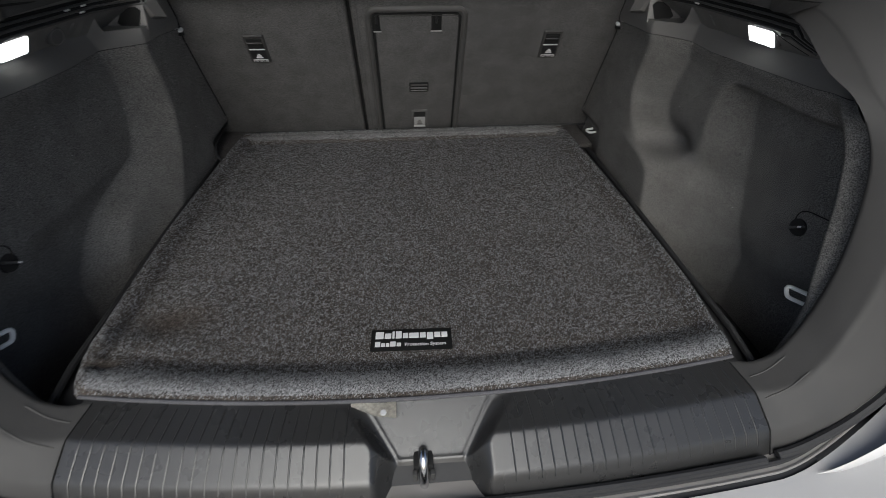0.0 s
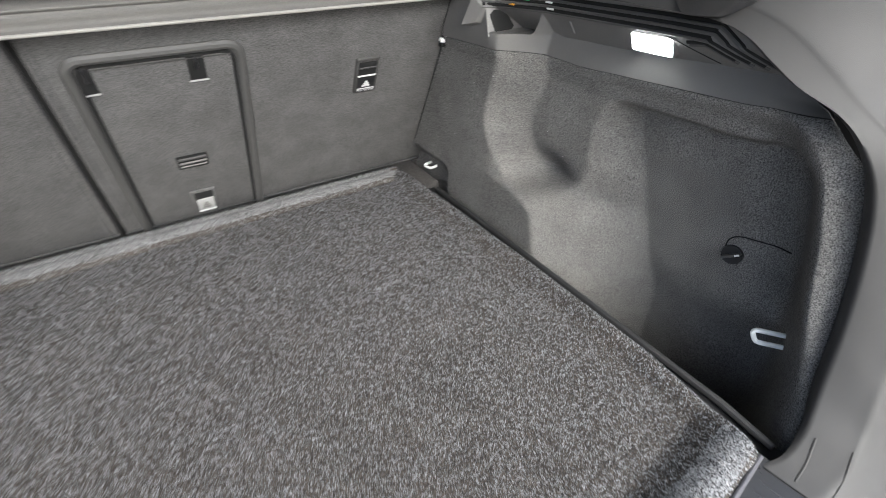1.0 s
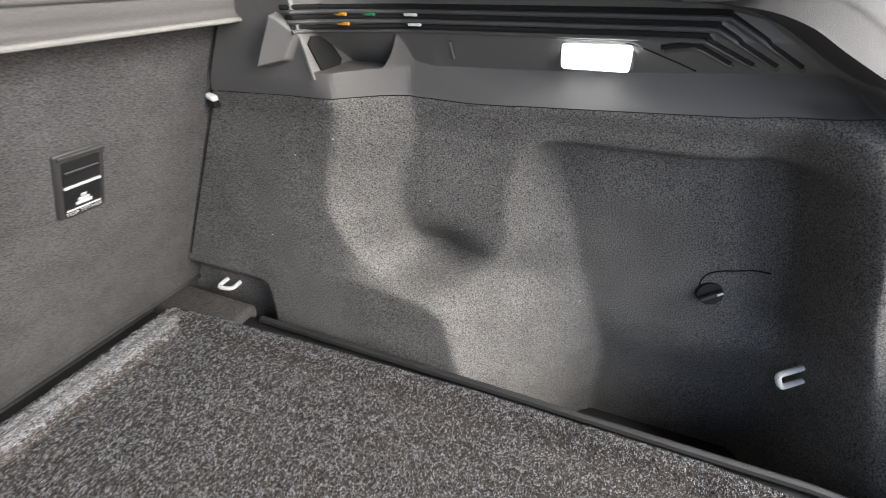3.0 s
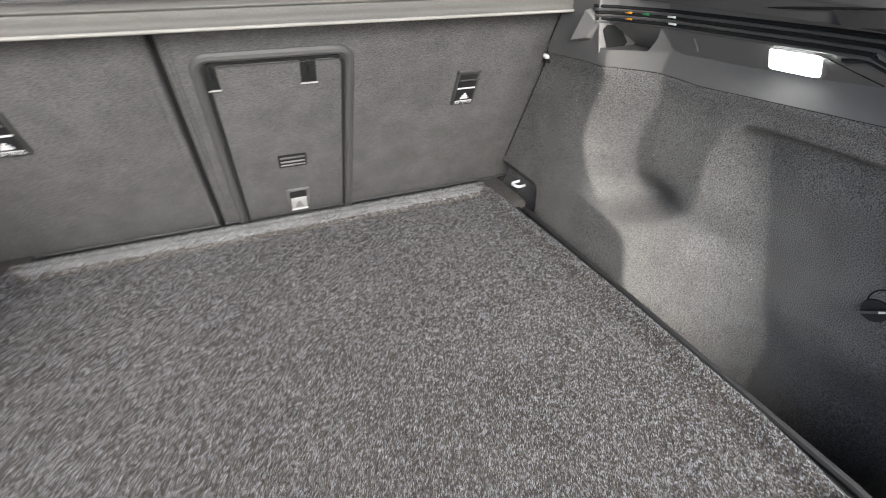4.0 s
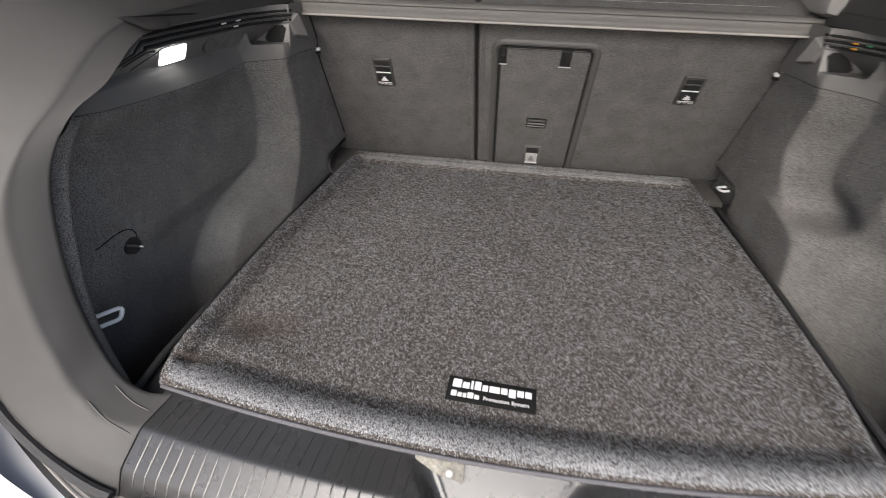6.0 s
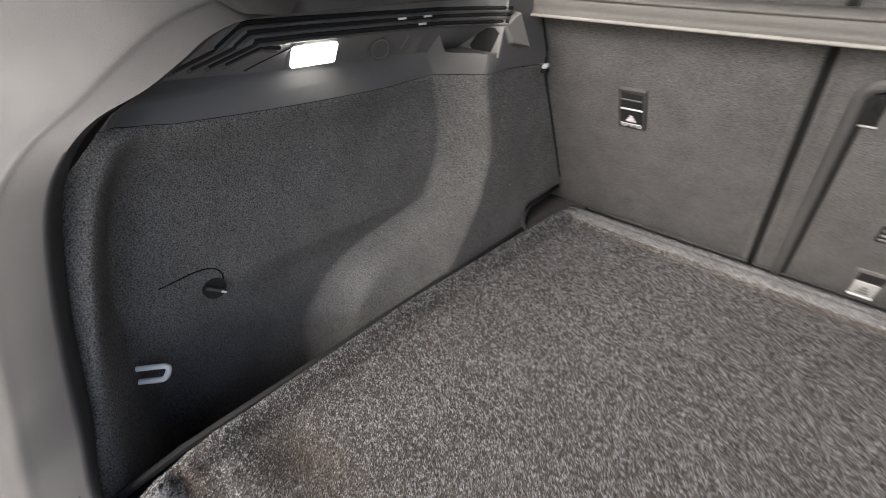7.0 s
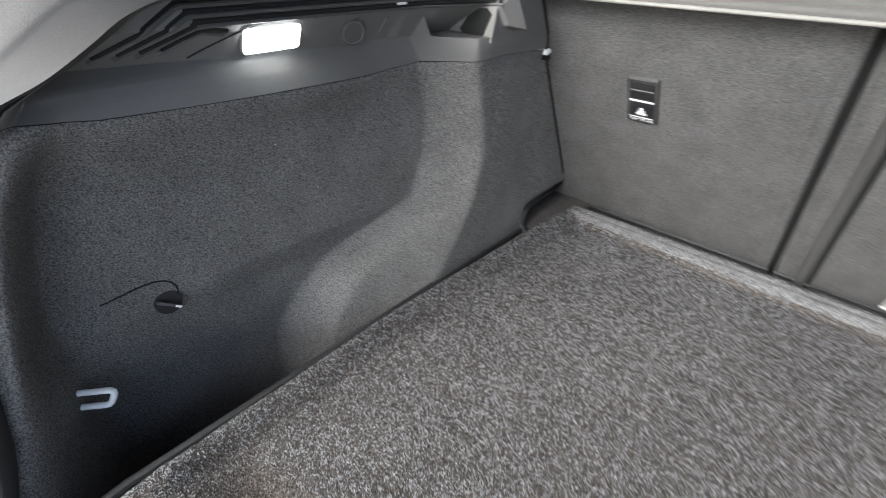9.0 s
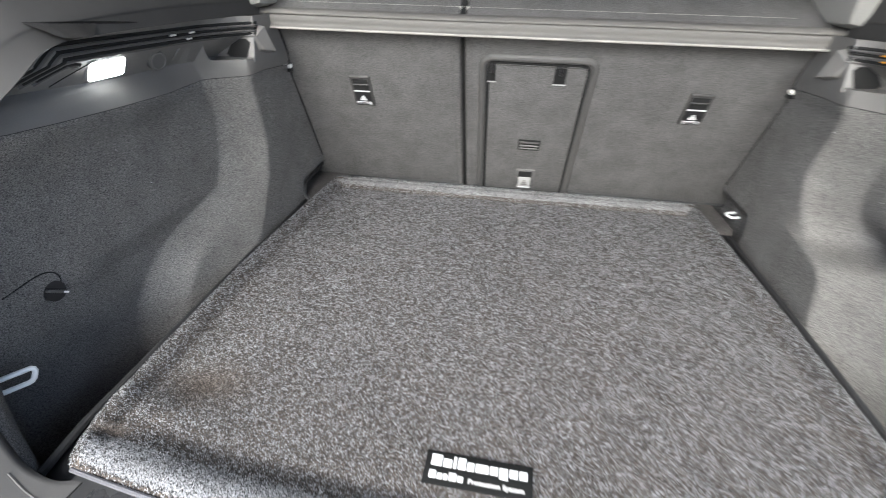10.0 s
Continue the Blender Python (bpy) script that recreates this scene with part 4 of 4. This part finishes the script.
part("striker_slot", box(-0.021, 0.005, sy - 0.010, sy + 0.013, sz - 0.03, sz + 0.002, 0.003), GAP, striker, "black opening round the striker")
rows = []
for q in np.linspace(0, 1, 12):
    w = 0.050 + 0.014 * q
    rows.append([(x + 0.002, -0.0705 - 0.045 * q, -0.0390 - 0.030 * q - 0.012 * q * q) for x in np.linspace(-w, w, 24)])
grid_mesh("latch_plate", np.array(rows), RUBBER, striker, "black plastic plate below the recess")

# ---- pillar trims round the opening ----
C0 = [(0.449, 0.016, 0.0135), (0.478, 0.010, 0.018), (0.510, 0.014, 0.036), (0.541, 0.030, 0.078), (0.560, 0.047, 0.148), (0.565, 0.066, 0.225), (0.562, 0.086, 0.290), (0.554, 0.108, 0.330),
      (0.545, 0.138, 0.359), (0.534, 0.180, 0.379), (0.533, 0.213, 0.397), (0.533, 0.245, 0.415), (0.536, 0.285, 0.4245), (0.541, 0.36, 0.4265), (0.541, 0.55, 0.427), (0.528, 0.73, 0.425)]
C1 = [(0.467, -0.087, -0.042), (0.490, -0.085, -0.036), (0.520, -0.081, -0.020), (0.565, -0.070, 0.002), (0.612, -0.054, 0.045), (0.640, -0.036, 0.11), (0.657, -0.016, 0.20), (0.661, 0.002, 0.26),
      (0.660, 0.025, 0.32), (0.664, 0.052, 0.385), (0.658, 0.090, 0.452), (0.645, 0.140, 0.515), (0.634, 0.210, 0.560), (0.610, 0.45, 0.62), (0.575, 0.73, 0.65)]


def pillar(side):
    t = thing("pillar_trim", "grey grained plastic pillar trim framing the boot opening", "trim", kind="structure")
    a, b = spline(C0, 130), spline(C1, 130)
    rows = []
    lift = np.interp(np.linspace(0, 1, 130), [0, 0.1, 0.25, 0.5, 0.7, 0.82, 1.0], [0.016, 0.018, 0.018, 0.016, 0.010, 0.006, 0.004])
    inward = np.stack([-0.75 + 0 * lift, -0.45 + 0 * lift, 0.45 + 0 * lift], -1)
    inward[:16] = np.array([0.0, -0.35, 0.9])
    inward[100:] = np.array([-1.0, 0.0, 0.0])
    inward[60:100] = np.linspace(0, 1, 40)[:, None] * inward[110] + np.linspace(1, 0, 40)[:, None] * inward[50]
    inward[16:34] = np.linspace(0, 1, 18)[:, None] * inward[40] + np.linspace(1, 0, 18)[:, None] * inward[0]
    share = np.interp(np.linspace(0, 1, 130), [0, 0.40, 0.85, 1], [0.45, 0.45, 0.15, 0.13])[:, None]
    crease = a * (1 - share) + b * share + inward * lift[:, None]
    for q in np.linspace(0, 1, 30):
        w = ss(0.36, 0.56, q)
        rows.append((a + (crease - a) * (q / 0.46)) * (1 - w) + (crease + (b - crease) * ((q - 0.46) / 0.54)) * w)
    hand = 1 - ss(0, 30, np.arange(130))[:, None]
    for n, q in enumerate(np.linspace(0, 1, 30)):
        y = 0.021 - q * 0.108
        start = np.array([0.449 + 0.018 * q, y, float(sill_z(np.array(0.452), np.array(y))) + 0.0008])
        rows[n] = rows[n] + (start - rows[n][0]) * hand
    # the edge turns inwards and runs in behind the lining
    turn = ss(6, 26, np.arange(130))[:, None]
    back = [rows[0] + np.array([0.004, 0.003, -0.001]) * (1 - turn) + np.array(o) * turn for o in ((0.060, 0.020, 0.0), (0.028, 0.018, 0.0), (0.017, 0.0155, 0.0), (0.008, 0.010, 0.0), (0.002, 0.004, 0.0))]
    front = rows
    rows = back + rows
    R = np.array(rows)
    R[..., 0] *= side
    grid_mesh("pillar_cover", R, PILLAR, t, smooth=80)
    seal = thing("door_seal", "black rubber seal round the boot opening", "seal")
    pts = [Vector((side * p[0], p[1], p[2])) for p in b + np.array([0.002, -0.006, -0.003])]
    part("seal_tube", tube(pts, 0.0062, 8), RUBBER, seal)
    # two short raised ribs at the corner
    flat = np.array(front).reshape(-1, 3)
    for path in (((0.462, -0.006), (0.488, -0.002), (0.512, 0.006)), ((0.468, -0.038), (0.498, -0.034), (0.524, -0.025))):
        pts = []
        for p in spline([(a, b, 0) for a, b in path], 16):
            d = np.hypot(flat[:, 0] - p[0], flat[:, 1] - p[1])
            near = np.argsort(d)[:5]
            wt = 1 / (d[near] + 0.001)
            pts.append(Vector((side * p[0], p[1], float((flat[near, 2] * wt).sum() / wt.sum()) - 0.0004)))
        part("corner_rib", tube(pts, 0.0014, 6), PILLAR, t, "short raised rib")
    # narrow tapering slit above the grille

    def on_pillar(y, z):
        d = np.hypot(flat[:, 1] - y, flat[:, 2] - z)
        near = np.argsort(d)[:6]
        wt = 1 / (d[near] + 0.001)
        return Vector((side * (float((flat[near, 0] * wt).sum() / wt.sum()) - 0.0012), y, z))
    strip = [[], []]
    for q in np.linspace(0, 1, 26):
        h = 0.0013 * math.sin(math.pi * (0.03 + 0.95 * q ** 0.7)) + 0.0002
        for n, sg in ((0, -1), (1, 1)):
            strip[n].append(on_pillar(0.415 - 0.160 * q, 0.4345 + 0.012 * q + sg * h))
    part("slit", sheet(strip, 0.0008), GAP, t, "narrow dark slit")
    facet = [[], []]
    for q in np.linspace(0.42, 1.0, 16):
        top, low = on_pillar(0.415 - 0.160 * q, 0.4335 + 0.012 * q), on_pillar(0.409 - 0.146 * q, 0.4335 + 0.012 * q - 0.0145 * ss(0.40, 0.60, q) * ss(1.12, 0.90, q))
        facet[0].append(top)
        facet[1].append(low - Vector((side * 0.0120, 0, 0)) * float(ss(0.40, 0.75, q)))
    part("recess_facet", sheet(facet, 0.0008), PILLAR, t, "small facet below the slit")
    return t


pillar(1), pillar(-1)

# lower seal and the bumper top
seal = thing("door_seal", "black rubber seal along the foot of the sill", "seal")
pts = [Vector((x, -0.096 - 0.026 * (1 - (x / 0.46) ** 2), -0.048)) for x in np.linspace(-0.45, 0.45, 50)]
part("seal_tube", tube(pts, 0.0060, 8), RUBBER, seal)
bumper = thing("bumper", "grey bumper top with dark joint and white corner", "bumper")


def ledge(x0, x1, d0, d1, z0, z1, n=90):
    """A strip that follows the foot of the sill round into the corner, d behind it."""
    xs = np.linspace(x0, x1, n)
    foot = -0.092 - 0.026 * (1 - np.clip(xs / 0.46, -1, 1) ** 2) + 0.62 * np.clip(np.abs(xs) - 0.46, 0, None) ** 1.3
    rise = 0.9 * np.clip(np.abs(xs) - 0.50, 0, None) ** 1.6
    return np.array([np.stack([xs, foot - d0 - (d1 - d0) * q, z0 + (z1 - z0) * q + rise], -1) for q in np.linspace(0, 1, 6)])


grid_mesh("inner_ledge", ledge(-0.72, 0.72, -0.03, 0.019, -0.054, -0.056), BUMPER, bumper)
grid_mesh("bumper_joint", ledge(-0.53, 0.53, 0.017, 0.030, -0.060, -0.064), RUBBER, bumper, "dark joint strip")
part("ledge_edge", tube([Vector(p) for p in ledge(-0.72, 0.72, 0.019, 0.019, -0.056, -0.056)[0]], 0.0022, 6), BUMPER, bumper)
grid_mesh("bumper_top", ledge(-0.88, 0.88, 0.028, 0.20, -0.058, -0.085), BODYGREY, bumper, "pale painted bumper top")
seal = thing("door_seal", "second black rubber seal lip outside the sill", "seal")
part("seal_tube", tube([Vector(p) for p in ledge(-0.60, 0.60, 0.009, 0.009, -0.051, -0.051)[0]], 0.0040, 8), RUBBER, seal)

# ---- closing the place: car shell, tailgate, ground ----
shell = thing("car_body", "white painted car body round the boot", "car")
rows = []
b = spline([(p[0] + 0.012, p[1] - 0.012, p[2]) for p in C1], 60)
for q in np.linspace(0, 1, 8):
    rows.append(b + np.array([0.03 + 0.20 * q ** 0.9, 0.10 * q ** 2 - 0.02, -0.01 - 0.02 * q]))
for side in (1, -1):
    R = np.array(rows)
    R[..., 0] *= side
    grid_mesh("quarter_panel", R, PAINT, shell)
    part("body_side", box(min(side * 0.84, side * 0.92), max(side * 0.84, side * 0.92), 0.05, 2.6, -0.55, 0.42, 0.03), PAINT, shell)
    part("upper_lining", box(min(side * 0.505, side * 0.60), max(side * 0.505, side * 0.60), 0.70, 2.5, 0.438, 0.83, 0.02), LINER, shell)
for side in (1, -1):
    part("inner_shell", box(min(side * 0.73, side * 0.75), max(side * 0.73, side * 0.75), 0.06, 2.4, -0.3, 0.50), BLACK, shell)
for side in (1, -1):
    part("cabin_side", box(min(side * 0.605, side * 0.65), max(side * 0.605, side * 0.65), 0.62, 2.6, 0.40, 0.86, 0.01), PAINT, shell)
    part("shoulder", box(min(side * 0.64, side * 0.86), max(side * 0.64, side * 0.86), 0.40, 2.6, 0.38, 0.43, 0.015), PAINT, shell)
part("roof", box(-0.62, 0.62, 0.42, 2.6, 0.80, 0.86, 0.03), LINER, shell, "pale fabric roof lining")
part("cabin_front", box(-0.8, 0.8, 2.5, 2.6, -0.5, 0.85), LINER, shell)
part("bumper_skin", box(-0.85, 0.85, -0.36, -0.30, -0.60, -0.10, 0.02), PAINT, shell)
gate = thing("tailgate", "open white tailgate raised over the boot", "tailgate")
part("gate_panel", box(-0.60, 0.60, -1.05, 0.0, -0.03, 0.03, 0.03, m=pose(0, 0.42, 0.88, -20, 0, 0)), PILLAR, gate)
ground = thing("ground", "pale grey concrete ground round the car", "ground", kind="structure")
part("surface", box(-60, 60, -60, 60, -0.80, -0.75), ROAD, ground)

# ---- bits of lint caught on the linings and the mat ----
lint = thing("lint", "tiny white specks of lint on the dark felt", "lint", kind="stuff")
bm = bmesh.new()
spots = ((-1, 0.372, 0.262), (-1, 0.486, 0.083), (-1, 0.735, 0.115), (-1, 0.60, 0.21), (-1, 0.42, 0.19), (1, 0.555, 0.20), (1, 0.69, 0.18), (1, 0.70, 0.26),
         (1, 0.645, 0.285), (1, 0.36, 0.06), (1, 0.515, 0.165), (1, 0.76, 0.14), (-1, 0.77, 0.25))
for side, y, z in spots:
    c = on_wall(side, y, z, 0.0006)
    a = random.random() * 3
    bmesh.ops.create_icosphere(bm, subdivisions=1, radius=0.0010, matrix=Matrix.Translation(c) @ pose(0, 0, 0, 57 * a, 0, 0) @ Matrix.Diagonal((0.6, 1.3, 0.6, 1)))
part("speck", bm, PRINT, lint)
